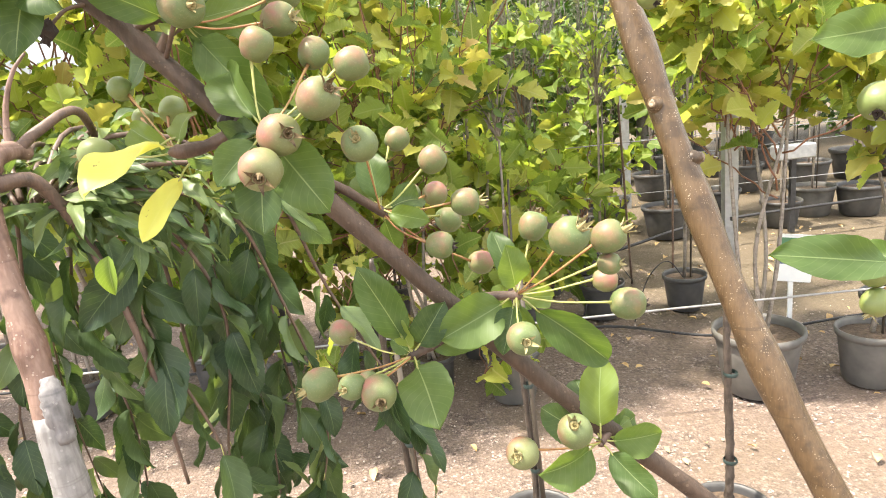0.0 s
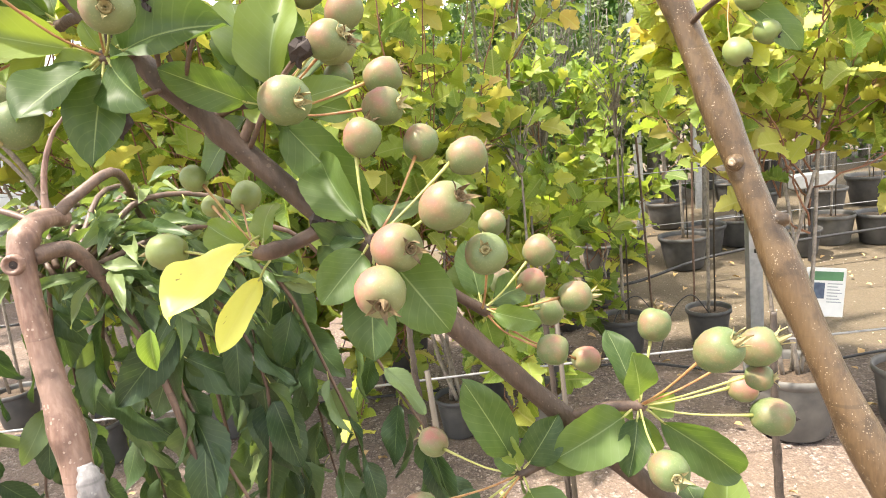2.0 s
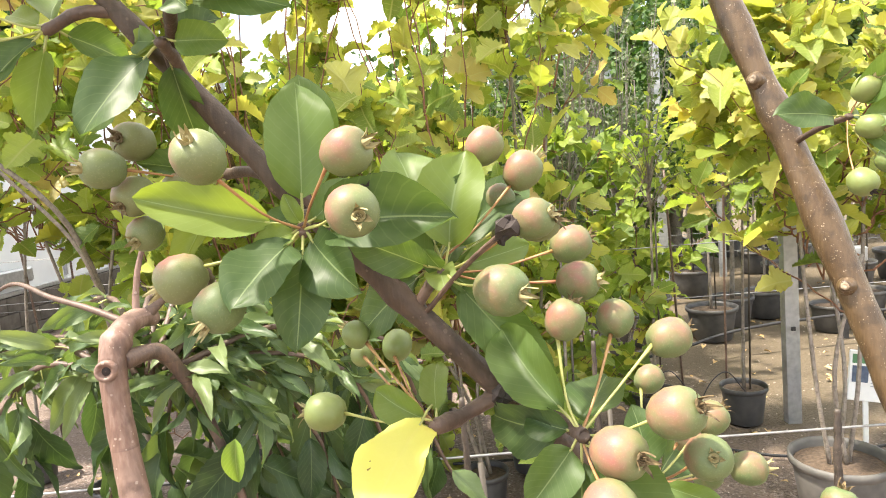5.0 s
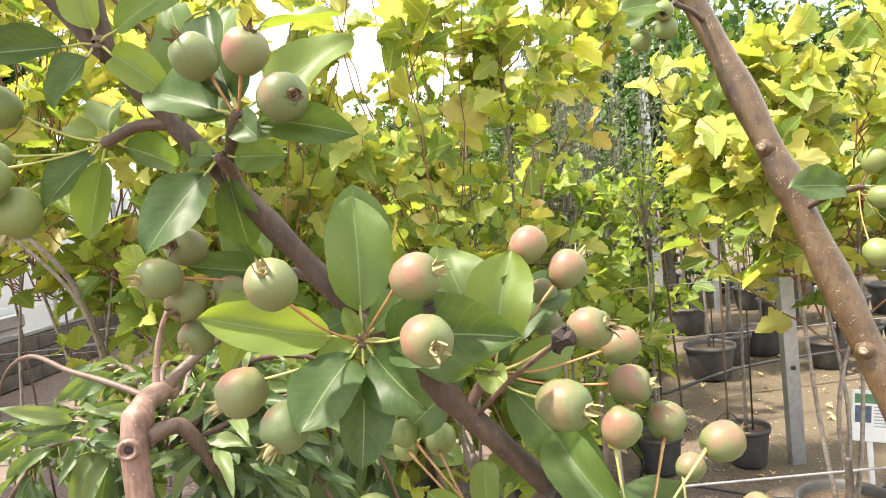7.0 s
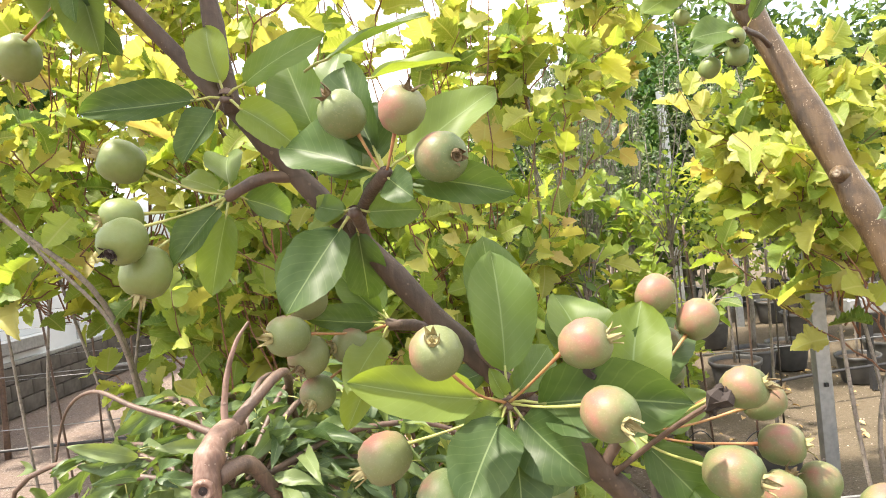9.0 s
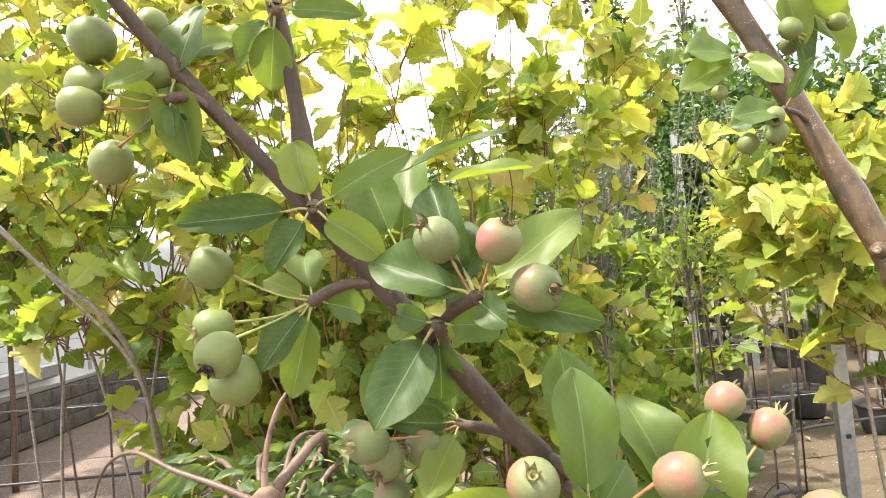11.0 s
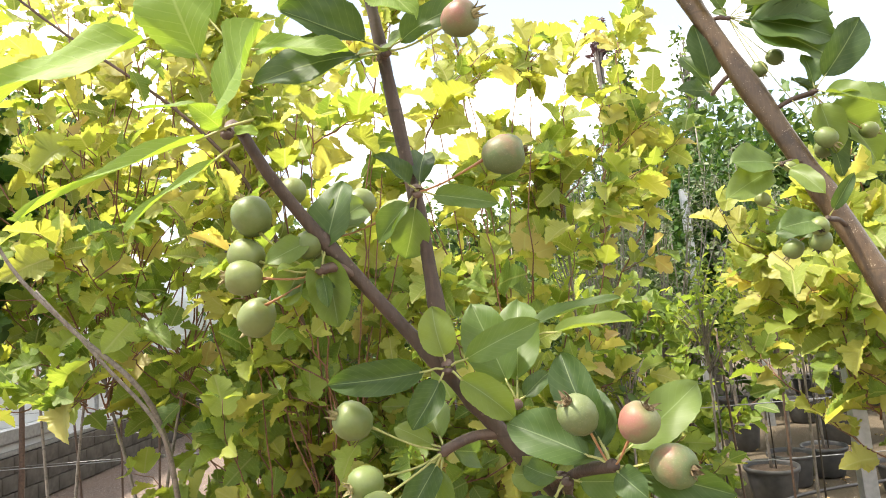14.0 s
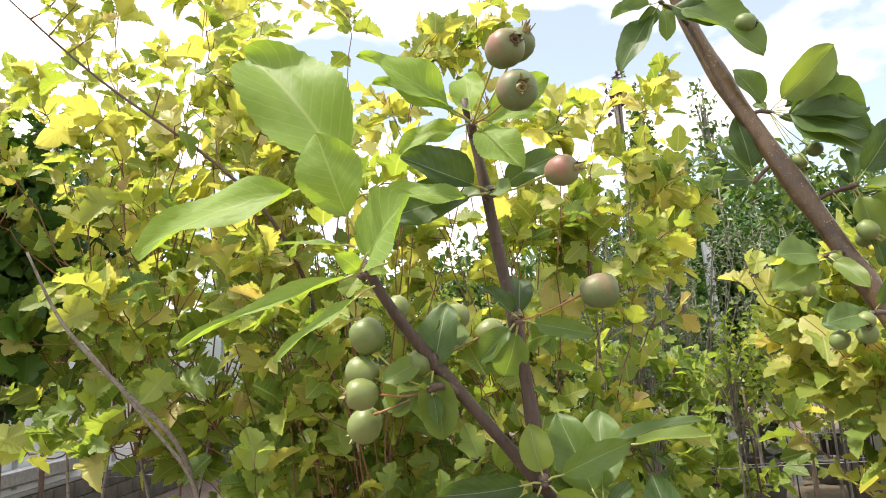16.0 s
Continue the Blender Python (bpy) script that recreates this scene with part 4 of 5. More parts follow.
add_leaf((-0.478, 0.387, 1.877), (-0.447, 0.335, 1.912), 0.95, TIP_LEAVES, (-0.2, -1, 0.5))
add_leaf((-0.461, 0.389, 1.880), (-0.599, 0.382, 1.841), 0.14, TIP_LEAVES, (0, -0.6, 0.8))
add_leaf((-0.469, 0.387, 1.866), (-0.536, 0.377, 1.826), 0.19, TIP_LEAVES, (0, -0.6, 0.8))
add_leaf((-0.485, 0.408, 1.896), (-0.542, 0.417, 1.906), 0.16, TIP_LEAVES, (0, -0.5, 0.9))
add_leaf((-0.481, 0.419, 1.935), (-0.408, 0.409, 1.928), 0.36, TIP_LEAVES, (0, -0.8, 0.6))
add_leaf((-0.305, 0.512, 1.739), (-0.234, 0.503, 1.747), 0.25, CRAB_LEAVES, (0, -0.5, 0.9))
add_leaf((-0.328, 0.486, 1.743), (-0.252, 0.465, 1.765), 0.20, CRAB_LEAVES, (0, -0.5, 0.9))


# withered black fruitlets left on their spurs
def withered_mesh(seed):
    rng = np.random.default_rng(seed)
    v, fa = lathe([(0.02, -0.5), (0.30, -0.38), (0.44, -0.05), (0.32, 0.30), (0.20, 0.52), (0.26, 0.72), (0.04, 0.60)], 9)
    v = [tuple(np.array(p) * rng.uniform(0.6, 1.3)) for p in v]
    return mesh_of("withered_fruitlet", v, fa, M_CALYX_BLACK, False)


WITHERED = [withered_mesh(k) for k in range(3)]
BRANCH_LINE = smooth_line(MAIN_BRANCH, 6)
for k, at in enumerate([(-0.136, 0.44, 1.447), (-0.126, 0.42, 1.541), (-0.192, 0.4, 1.569), (-0.119, 0.43, 1.433), (-0.239, 0.44, 1.516), (-0.128, 0.42, 1.541), (-0.174, 0.41, 1.559)]):
    near = min(BRANCH_LINE, key=lambda q: np.linalg.norm(np.array(at) - q))
    ob = place(part("withered_fruitlet", WITHERED[k % 3], None, "shrivelled black fruitlet"), crab, Matrix.Translation(at) @ Euler((0.7 * k, 0.4, 1.3 * k)).to_matrix().to_4x4() @ Matrix.Scale(0.013, 4))
    mid = (np.array(at) + near) / 2 + (0, -0.004, 0.004)
    limb("fruit_stalk", [near, mid, at], [0.0018, 0.0012, 0.0011], M_TWIG_DARK, crab, 6, 4, 0.1, k)

# ---- pots ----
def pot_shape(r, h, sides=22):
    body = lathe([(r * 0.72, 0.0), (r * 0.76, 0.01), (r * 0.93, h * 0.84), (r * 0.93, h * 0.86)], sides)
    rim = lathe([(r * 0.93, h * 0.86), (r * 1.0, h * 0.87), (r * 1.02, h * 0.93), (r * 1.02, h), (r * 0.97, h), (r * 0.93, h * 0.94), (r * 0.90, h * 0.80)], sides)
    soil = lathe([(r * 0.925, h * 0.86), (r * 0.6, h * 0.885), (r * 0.25, h * 0.90), (0.001, h * 0.91)], sides)
    return body, rim, soil


POT_MESHES = {}


def add_pot(parent, r, h, dusty=False):
    key = (round(r, 3), round(h, 3), dusty)
    if key not in POT_MESHES:
        b, rm, s = pot_shape(r, h)
        mat = M_POT_DUSTY if dusty else M_POT
        POT_MESHES[key] = (mesh_of("pot", *b, mat), mesh_of("rim", *rm, mat), mesh_of("soil", *s, M_SOIL))
    p = part("pot", POT_MESHES[key][0], parent)
    part("rim", POT_MESHES[key][1], p)
    part("soil", POT_MESHES[key][2], p)
    return p


add_pot(crab, 0.16, 0.27)

# ---- the weeping tree ----
weep = thing("weeping_tree", (-0.48, 0.70, 0.0), "grafted weeping tree with hanging dark green pointed leaves", "tree")
HEAD = (-0.548, 0.792, 1.400)
limb("rootstock", [(-0.48, 0.70, 0.2), (-0.485, 0.705, 0.7), (-0.492, 0.712, 1.00), (-0.499, 0.719, 1.12)], [0.0235, 0.0228, 0.0215, 0.0190], M_BARK_ROOTSTOCK, weep, 18, 6, 0.03, 1, "pale grey rootstock stem")
limb("graft_tape", [(-0.484, 0.712, 1.085), (-0.488, 0.716, 1.12), (-0.491, 0.721, 1.150), (-0.495, 0.726, 1.166)], [0.012, 0.0155, 0.0135, 0.008], M_TAPE, weep, 14, 6, 0.14, 2, "dark grey tape over the graft")
limb("stem", [(-0.502, 0.722, 1.105), (-0.512, 0.737, 1.18), (-0.530, 0.758, 1.268), (-0.543, 0.774, 1.348), (-0.546, 0.784, 1.400), (-0.545, 0.805, 1.426), (-0.541, 0.838, 1.436), (-0.533, 0.864, 1.431)], [0.0185, 0.0165, 0.0150, 0.0142, 0.0148, 0.0138, 0.0125, 0.0100], M_BARK_WEEP, weep, 18, 6, 0.03, 3,
     "reddish-brown smooth scion stem", (0.18, 0.66))
add_bud = leaf_shape(0.55, 10, 2, curl=0.25, fold=0.45, seed=52)
place(part("pale_leaf", mesh_of("pale_leaf", add_bud[0], add_bud[1], M_TIP_LEAF, uvs=add_bud[2]), None, "pale curled young leaf"), weep, frame_to((-0.427, 0.8, 1.293), (-0.428, 0.79, 1.242), (0.1, -1, 0.2), 0.9))
# the pruned knot: a raised callus ring round a dark sunken heart
knot = part("knot", mesh_of("knot", *lathe([(0.0125, 0.0), (0.0118, 0.0045), (0.0095, 0.0062), (0.0072, 0.0050), (0.0055, 0.0020), (0.0010, 0.0010)], 16), M_BARK_WEEP), weep, "healed pruning scar")
knot.matrix_basis = Matrix.Translation(Vector((-0.5430, 0.7640, 1.3945)) - weep.location) @ Euler((radians(84), 0, radians(8))).to_matrix().to_4x4()
part("knot_heart", mesh_of("knot_heart", *lathe([(0.0048, 0.0018), (0.0030, 0.0030), (0.0005, 0.0034)], 10), M_CALYX_BLACK), knot, "dark dead wood")
limb("main_arm", [(-0.538, 0.790, 1.398), (-0.514, 0.832, 1.394), (-0.492, 0.856, 1.335), (-0.474, 0.860, 1.28), (-0.452, 0.860, 1.20), (-0.432, 0.858, 1.08), (-0.42, 0.86, 0.92)], [0.0105, 0.0095, 0.0075, 0.006, 0.0050, 0.004, 0.0025], M_TWIG_DARK, weep, 12, 6, 0.06, 4, "thick dark arching branch")
limb("main_arm", [(-0.536, 0.850, 1.436), (-0.516, 0.872, 1.458), (-0.49, 0.93, 1.478), (-0.51, 1.02, 1.40), (-0.49, 1.08, 1.25), (-0.48, 1.10, 1.0)], [0.0080, 0.0070, 0.0062, 0.005, 0.004, 0.003], M_TWIG_DARK, weep, 12, 6, 0.06, 5)
limb("shoot", [(-0.542, 0.842, 1.440), (-0.542, 0.846, 1.462), (-0.536, 0.852, 1.500), (-0.524, 0.862, 1.535), (-0.510, 0.872, 1.556)], [0.0048, 0.0040, 0.0034, 0.0026, 0.0016], M_BARK_WEEP, weep, 9, 5, 0.06, 6)
limb("shoot", [(-0.548, 0.836, 1.430), (-0.600, 0.85, 1.450), (-0.665, 0.876, 1.466), (-0.74, 0.92, 1.482), (-0.80, 0.95, 1.45), (-0.84, 0.97, 1.36)], [0.0048, 0.0040, 0.0034, 0.0028, 0.0020, 0.0013], M_TWIG_DARK, weep, 9, 5, 0.05, 7)


def weep_leaf_meshes(material, seed, width_fold):
    out = []
    for s, (f, c) in enumerate(width_fold):
        sh = leaf_shape(1.0, 22, 2, teeth=0.03, fold=f, curl=c, wave=0.045, belly=0.42, point=1.75, seed=s + seed)
        out.append(mesh_of("weep_leaf", sh[0], sh[1], material, uvs=sh[2]))
    return out


WEEP_LEAVES = weep_leaf_meshes(M_WEEP_LEAF, 20, [(0.05, 0.16), (0.09, 0.26), (0.13, 0.34)])
WEEP_YOUNG = weep_leaf_meshes(M_WEEP_YOUNG, 30, [(0.05, 0.28), (0.08, 0.42), (0.11, 0.55)])


def build_weeping():
    rng = np.random.default_rng(21)
    # (bearing, reach, drop, rise, start along the arms) of each hanging branch
    arms = [(8, 0.14, 0.62, 0.00), (24, 0.20, 0.80, 0.00), (34, 0.30, 0.70, 0.01), (44, 0.26, 0.70, 0.05), (58, 0.34, 0.72, 0.07), (74, 0.34, 0.68, 0.08), (92, 0.42, 0.66, 0.09),
            (110, 0.36, 0.70, 0.08), (128, 0.46, 0.72, 0.07), (148, 0.40, 0.72, 0.05), (164, 0.44, 0.72, 0.04), (178, 0.30, 0.70, 0.02), (62, 0.24, 0.70, 0.05),
            (140, 0.24, 0.70, 0.05), (100, 0.2, 0.66, 0.06), (30, 0.47, 0.80, 0.03)]
    for i, (az, reach, drop, rise) in enumerate(arms):
        a = radians(az + rng.uniform(-6, 6))
        c, s = math.cos(a), math.sin(a)
        o = np.array(HEAD) + (0.03 * c, 0.05 + 0.04 * s, -0.03 - 0.02 * rng.random())
        bend = rng.uniform(-.05, .05, 4)
        pts = [o, o + (0.3 * reach * c, 0.3 * reach * s, rise), o + (0.62 * reach * c + bend[0], 0.62 * reach * s, rise - 0.05), o + (0.88 * reach * c + bend[1], 0.9 * reach * s, -0.28 * drop),
               o + (reach * c + bend[2], reach * s, -0.62 * drop), o + (reach * 0.98 * c + bend[3], reach * s + 0.02, -drop)]
        limb("hanging_branch", pts, [0.0044, 0.0040, 0.0034, 0.0028, 0.0022, 0.0014], M_TWIG_DARK, weep, 7, 5, 0.06, i)
        line = smooth_line(pts, 9)
        n = len(line)
        for k in range(2, n - 1):
            young = k < n * 0.45
            if rng.random() < (0.30 if young else 0.18):
                continue
            for side in range(2 if young else 1):
                p = Vector(line[k])
                d = Vector(line[k + 1]) - p
                out = Vector((rng.uniform(-1, 1), rng.uniform(-0.8, 0.7), 0)).normalized()
                ln = rng.uniform(0.045, 0.080) if young else rng.uniform(0.080, 0.130)
                up = rng.uniform(-0.9, 0.25) if young else -rng.uniform(0.45, 1.9)
                tipdir = (d.normalized() * 0.35 + out * rng.uniform(0.45, 1.0) + Vector((0, 0, up))).normalized()
                base = p + tipdir * rng.uniform(0.010, 0.022)
                nrm = Vector((rng.uniform(-1, 1), rng.uniform(-1, .5), rng.uniform(-0.1, 1.0)))
                mesh = (WEEP_YOUNG if young or rng.random() < 0.12 else WEEP_LEAVES)[int(rng.integers(3))]
                place(part("leaf", mesh), weep, frame_to(base, base + tipdir * ln, nrm, rng.uniform(0.22, 0.34) if young else rng.uniform(0.42, 0.54)))
                if k % 2 == 0:
                    st = part("leaf_stalk", mesh_of("leaf_stalk", *tube([p, p.lerp(base, 0.6) + Vector((0, 0, 0.001)), base], [0.0010, 0.0008], 4), M_PEDICEL_GREEN), weep)
                    st.location = -weep.location


build_weeping()
add_pot(weep, 0.15, 0.25)


# ---- golden shrubs ----
LOBED = [lobed_shape(s, 3 if s < 2 else 5) for s in range(3)]
GOLD_LEAVES = [mesh_of("lobed_leaf", s[0], s[1], M_GOLD_LEAF, uvs=s[2]) for s in LOBED]


LIME_LEAVES = [mesh_of("lobed_leaf", s[0], s[1], M_GREEN_GOLD, uvs=s[2]) for s in LOBED]


def shrub(x, y, label, stem_h, top, spread, shoots, seed, pot_r=0.13, pot_h=0.22, dusty=False, mat=None, own_leaves=0, leaf=(0.090, 0.168), lean=(0, 0), low=0.0, greener=0.8):
    """A potted shrub: a few stems, arching red shoots set with lobed leaves. own_leaves: how many leaves are pieces of their own."""
    rng = np.random.default_rng(seed)
    mat = mat or M_GOLD_LEAF
    t = thing("golden_shrub", (x, y, 0), label, "shrub", "potted golden shrubs")
    add_pot(t, pot_r, pot_h, dusty)
    stems, twigs, mats = [], [], [[], [], [], [], [], []]
    heads = []
    count = 4 if stem_h < 1.5 else 2
    for k in range(count):
        a = 2 * math.pi * k / count + rng.uniform(-.4, .4)
        r = rng.uniform(0.02, 0.05)
        hd = (math.cos(a) * spread * 0.22 + lean[0] * 0.5, math.sin(a) * spread * 0.22 + lean[1] * 0.5, stem_h * rng.uniform(0.85, 1.1))
        line = smooth_line([(r * math.cos(a), r * math.sin(a), pot_h * 0.85), (r * 1.4 * math.cos(a) + lean[0] * .2 + rng.uniform(-.05, .05), r * 1.4 * math.sin(a), stem_h * 0.5), hd], 5)
        stems.append(tube(line, [0.010, 0.007], 7, 0.05, seed + k))
        heads.append(np.array(hd))

    def set_leaf(p, d, ang, ln):
        u = d.orthogonal().normalized()
        w = d.cross(u)
        out = u * math.cos(ang) + w * math.sin(ang)
        dirn = (out * 0.95 + d * 0.35 + Vector((0, 0, rng.uniform(-0.40, 0.75)))).normalized()
        base = p + dirn * rng.uniform(0.014, 0.030)
        nrm = Vector((rng.uniform(-.75, .75), rng.uniform(-1.0, .35), rng.uniform(0.15, 1.0)))
        green = rng.random() < 0.12 + greener * max(0.0, min(1.0, (stem_h + 0.62 * (top - stem_h) - p.z) / (0.5 * (top - stem_h))))
        mats[int(rng.integers(3)) + (3 if green else 0)].append(frame_to(base, base + dirn * ln, nrm, rng.uniform(0.72, 0.95)) @ Matrix.Diagonal((1, 1, rng.uniform(0.6, 2.0), 1)))

    def dress(line, first, last_small, sides, share):
        n = len(line)
        for i in range(first, n):
            p = Vector(line[i])
            d = (Vector(line[min(i + 1, n - 1)]) - Vector(line[i - 1])).normalized()
            for side in range(sides):
                if rng.random() > share * (1.8 if i > n * 0.7 else 1.0):
                    continue
                set_leaf(p, d, i * 1.9 + side * math.pi + rng.uniform(-.5, .5), rng.uniform(*leaf) * (0.55 if i > n - 1 - last_small else 1.0))

    for k in range(shoots):
        h = heads[k % count] * (rng.uniform(0.75, 1.0) if stem_h < 1.5 else rng.uniform(0.84, 1.0))
        a = rng.uniform(0, 2 * math.pi)
        el = low + (1.0 - low) * rng.random() ** 0.75
        reach = spread * math.sqrt(max(0.12, 1 - el * el)) * rng.uniform(0.65, 1.15)
        end = np.array((math.cos(a) * reach + lean[0], math.sin(a) * reach * 0.8 + lean[1], h[2] + (top - h[2]) * el * rng.uniform(0.75, 1.08)))
        mid = h * 0.5 + end * 0.5 + (0, 0, 0.10 * (top - stem_h) * rng.uniform(-0.8, 0.8)) + np.array((math.cos(a), math.sin(a), 0)) * reach * rng.uniform(-0.1, 0.2)
        line = smooth_line([h, mid, end, end + (end - mid) * 0.2 + (0, 0, rng.uniform(-0.05, 0.08))], 7)
        line = [q + rng.uniform(-0.014, 0.014, 3) for q in line]
        twigs.append(tube(line, [0.0044, 0.0016], 5, 0.05, seed * 7 + k))
        dress(line, 4, 2, 1, 0.36)
        # spreading side shoots that zigzag up to a bunch of leaves
        for q in range(4):
            o = line[int(rng.integers(3, len(line) - 1))]
            b = a + rng.uniform(-1.6, 1.6)
            ln = rng.uniform(0.14, 0.36)
            tip = o + np.array((math.cos(b) * ln * 0.8, math.sin(b) * ln * 0.6, ln * rng.uniform(0.15, 0.85)))
            sub_line = smooth_line([o, o * 0.5 + tip * 0.5 + rng.uniform(-.03, .03, 3), tip], 3)
            sub_line = [sub_line[0]] + [v + rng.uniform(-0.008, 0.008, 3) for v in sub_line[1:]]
            twigs[-1] = join([twigs[-1], tube(sub_line, [0.0032, 0.0013], 4)])
            dress(sub_line, 1, 1, 2, 0.36)
    for s in stems:
        part("stem", mesh_of("stem", *s, M_BARK_TREE), t)
    for s in twigs:
        part("shoot", mesh_of("shoot", *s, M_TWIG_RED), t)
    for k in range(6):
        ms = mats[k]
        own = own_leaves // 6
        # the leaves that hang towards the path are pieces of their own; old leaves low down stay greener
        ms.sort(key=lambda m: m.translation.y)
        for m in ms[:own]:
            ob = part("leaf", (GOLD_LEAVES + LIME_LEAVES)[k], t)
            ob.matrix_basis = m
        if ms[own:]:
            tagged(part("foliage", scatter("foliage", LOBED[k % 3], ms[own:], mat if k < 3 else M_GREEN_GOLD), t), kind="stuff")
    return t


shrub(-0.10, 2.95, "tall golden-leaved shrub in a black pot, backlit", 0.95, 3.75, 0.62, 39, 31, 0.105, 0.2, own_leaves=240, low=-0.30, lean=(-0.20, 0.0), greener=0.45)
yellow_shrub = shrub(-0.95, 2.88, "golden shrub with red-brown shoots in a black pot", 0.95, 3.65, 0.84, 43, 32, 0.126, 0.22, own_leaves=200, low=-0.15, dusty=True, greener=0.6)
left_shrub = shrub(-1.92, 3.10, "large golden shrub with lobed leaves in a pot", 1.6, 3.85, 1.0, 38, 33, 0.13, 0.22, low=-0.05, greener=0.75)
shrub(0.15, 3.35, "golden shrub arching over its neighbours in a black pot", 2.15, 3.05, 0.40, 10, 34, 0.115, 0.22, lean=(0.28, 0.0), low=0.0, greener=0.3)
shrub(1.36, 2.64, "golden shrub with spreading shoots beside a plant sign", 1.34, 2.06, 0.66, 22, 35, 0.19, 0.29, own_leaves=150, leaf=(0.095, 0.170), low=0.1, dusty=True, greener=0.30, lean=(-0.03, 0.06))
shrub(2.20, 2.95, "pale golden shrub with drooping shoots in a pot", 1.20, 2.05, 0.75, 19, 36, 0.15, 0.26, leaf=(0.105, 0.180), low=0.0)
shrub(-2.75, 3.7, "golden shrub standing by the greenhouse path", 1.9, 3.2, 0.75, 24, 37, 0.13, 0.22, low=0.0)
shrub(-0.45, 3.7, "lime green shrub behind the golden ones", 0.80, 2.2, 0.60, 26, 38, 0.12, 0.22, mat=M_GREEN_GOLD, low=-0.3)
shrub(-1.30, 3.25, "bushy lime green shrub low beside the golden ones", 0.70, 2.0, 0.66, 24, 40, 0.12, 0.22, mat=M_GREEN_GOLD, low=-0.3)
shrub(0.42, 3.55, "low lime green shrub in a black pot", 0.35, 1.15, 0.40, 14, 29, 0.12, 0.22, mat=M_GREEN_GOLD, low=-0.1)
shrub(1.05, 4.7, "low bushy green shrub among pots", 0.4, 1.2, 0.42, 8, 28, 0.13, 0.22, mat=M_GREEN_GOLD, low=-0.1)
shrub(0.72, 4.3, "lime green shrub among the saplings", 0.7, 1.65, 0.36, 9, 39, 0.13, 0.22, mat=M_GREEN_GOLD, low=-0.3)
# long bare shoots that show through the leaves
limb("bare_shoot", [(-1.86, 1.95, 2.25), (-1.80, 2.05, 2.02), (-1.68, 2.15, 1.82), (-1.52, 2.35, 1.52), (-1.62, 2.75, 1.0), (-1.74, 3.1, 0.3)], [0.004, 0.006, 0.008, 0.010, 0.012, 0.014], M_BARK_TREE, left_shrub, 9, 6, 0.05, 61, "bare grey shoot")
limb("bare_shoot", [(-1.70, 2.0, 1.95), (-1.58, 2.15, 1.70), (-1.46, 2.30, 1.42), (-1.55, 2.6, 1.0), (-1.72, 3.1, 0.3)], [0.004, 0.006, 0.007, 0.009, 0.012], M_BARK_TREE, left_shrub, 9, 6, 0.05, 62, "bare grey shoot")
limb("arching_shoot", [(-2.14, 1.90, 3.36), (-1.96, 2.0, 3.15), (-1.74, 2.15, 2.92), (-1.32, 2.36, 2.56), (-1.12, 2.55, 2.2), (-1.0, 2.78, 1.5)], [0.002, 0.003, 0.005, 0.007, 0.009, 0.011], M_TWIG_DARK, yellow_shrub, 9, 6, 0.05, 63, "dark arching shoot")


def dress_shoot():
    """Upright leafy side shoots along the dark arching shoot."""
    rng = np.random.default_rng(64)
    line = smooth_line([(-1.96, 2.0, 3.15), (-1.74, 2.15, 2.92), (-1.32, 2.36, 2.56), (-1.12, 2.55, 2.2)], 8)
    for i in range(1, len(line) - 1, 2):
        o = line[i]
        tip = o + np.array((rng.uniform(-.08, .12), rng.uniform(-.05, .08), rng.uniform(0.10, 0.22)))
        limb("side_shoot", [o, (o + tip) / 2 + rng.uniform(-.012, .012, 3), tip], [0.0032, 0.0026, 0.0014], M_TWIG_RED, yellow_shrub, 6, 4, 0.04, i)
        for k in range(5):
            d = Vector((rng.uniform(-1, 1), rng.uniform(-.7, .7), rng.uniform(0.1, 1.2))).normalized()
            b = Vector(o).lerp(Vector(tip), 0.2 + 0.19 * k)
            place(part("leaf", GOLD_LEAVES[int(rng.integers(3))]), yellow_shrub, frame_to(b + d * 0.015, b + d * rng.uniform(0.06, 0.10), (rng.uniform(-.7, .7), -0.6, 0.7), 0.8) @ Matrix.Diagonal((1, 1, 1.8, 1)))


dress_shoot()


# ---- nursery trees in pots ----
SMALL_LEAF = leaf_shape(0.55, 3, 1, curl=0.15, fold=0.2, seed=7)
FAR_SHAPE = leaf_shape(0.62, 2, 1, curl=0.2, fold=0.25, seed=9)


def crown(rng, centre, size, count, leaf, clumps=26, hollow=0.35):
    """Matrices of leaves gathered in clumps inside an uneven ellipsoid."""
    out = []
    cs = []
    for _ in range(clumps):
        d = rng.normal(size=3)
        d /= np.linalg.norm(d)
        r = (hollow + (1 - hollow) * rng.random()) * rng.uniform(0.85, 1.0)
        cs.append((np.array(centre) + d * r * np.array(size), rng.uniform(0.16, 0.30)))
    for i in range(count):
        c, s = cs[i % clumps]
        p = c + np.clip(rng.normal(size=3), -1.5, 1.5) * s * np.array(size) * 0.75
        d = Vector(rng.normal(size=3))
        d.z -= 0.3
        d.normalize()
        n = Vector((rng.uniform(-1, 1), rng.uniform(-1, 1), rng.uniform(0.2, 1.2)))
        ln = rng.uniform(*leaf)
        out.append(frame_to(p, Vector(p) + d * ln, n, rng.uniform(0.8, 1.1)))
    return out, cs


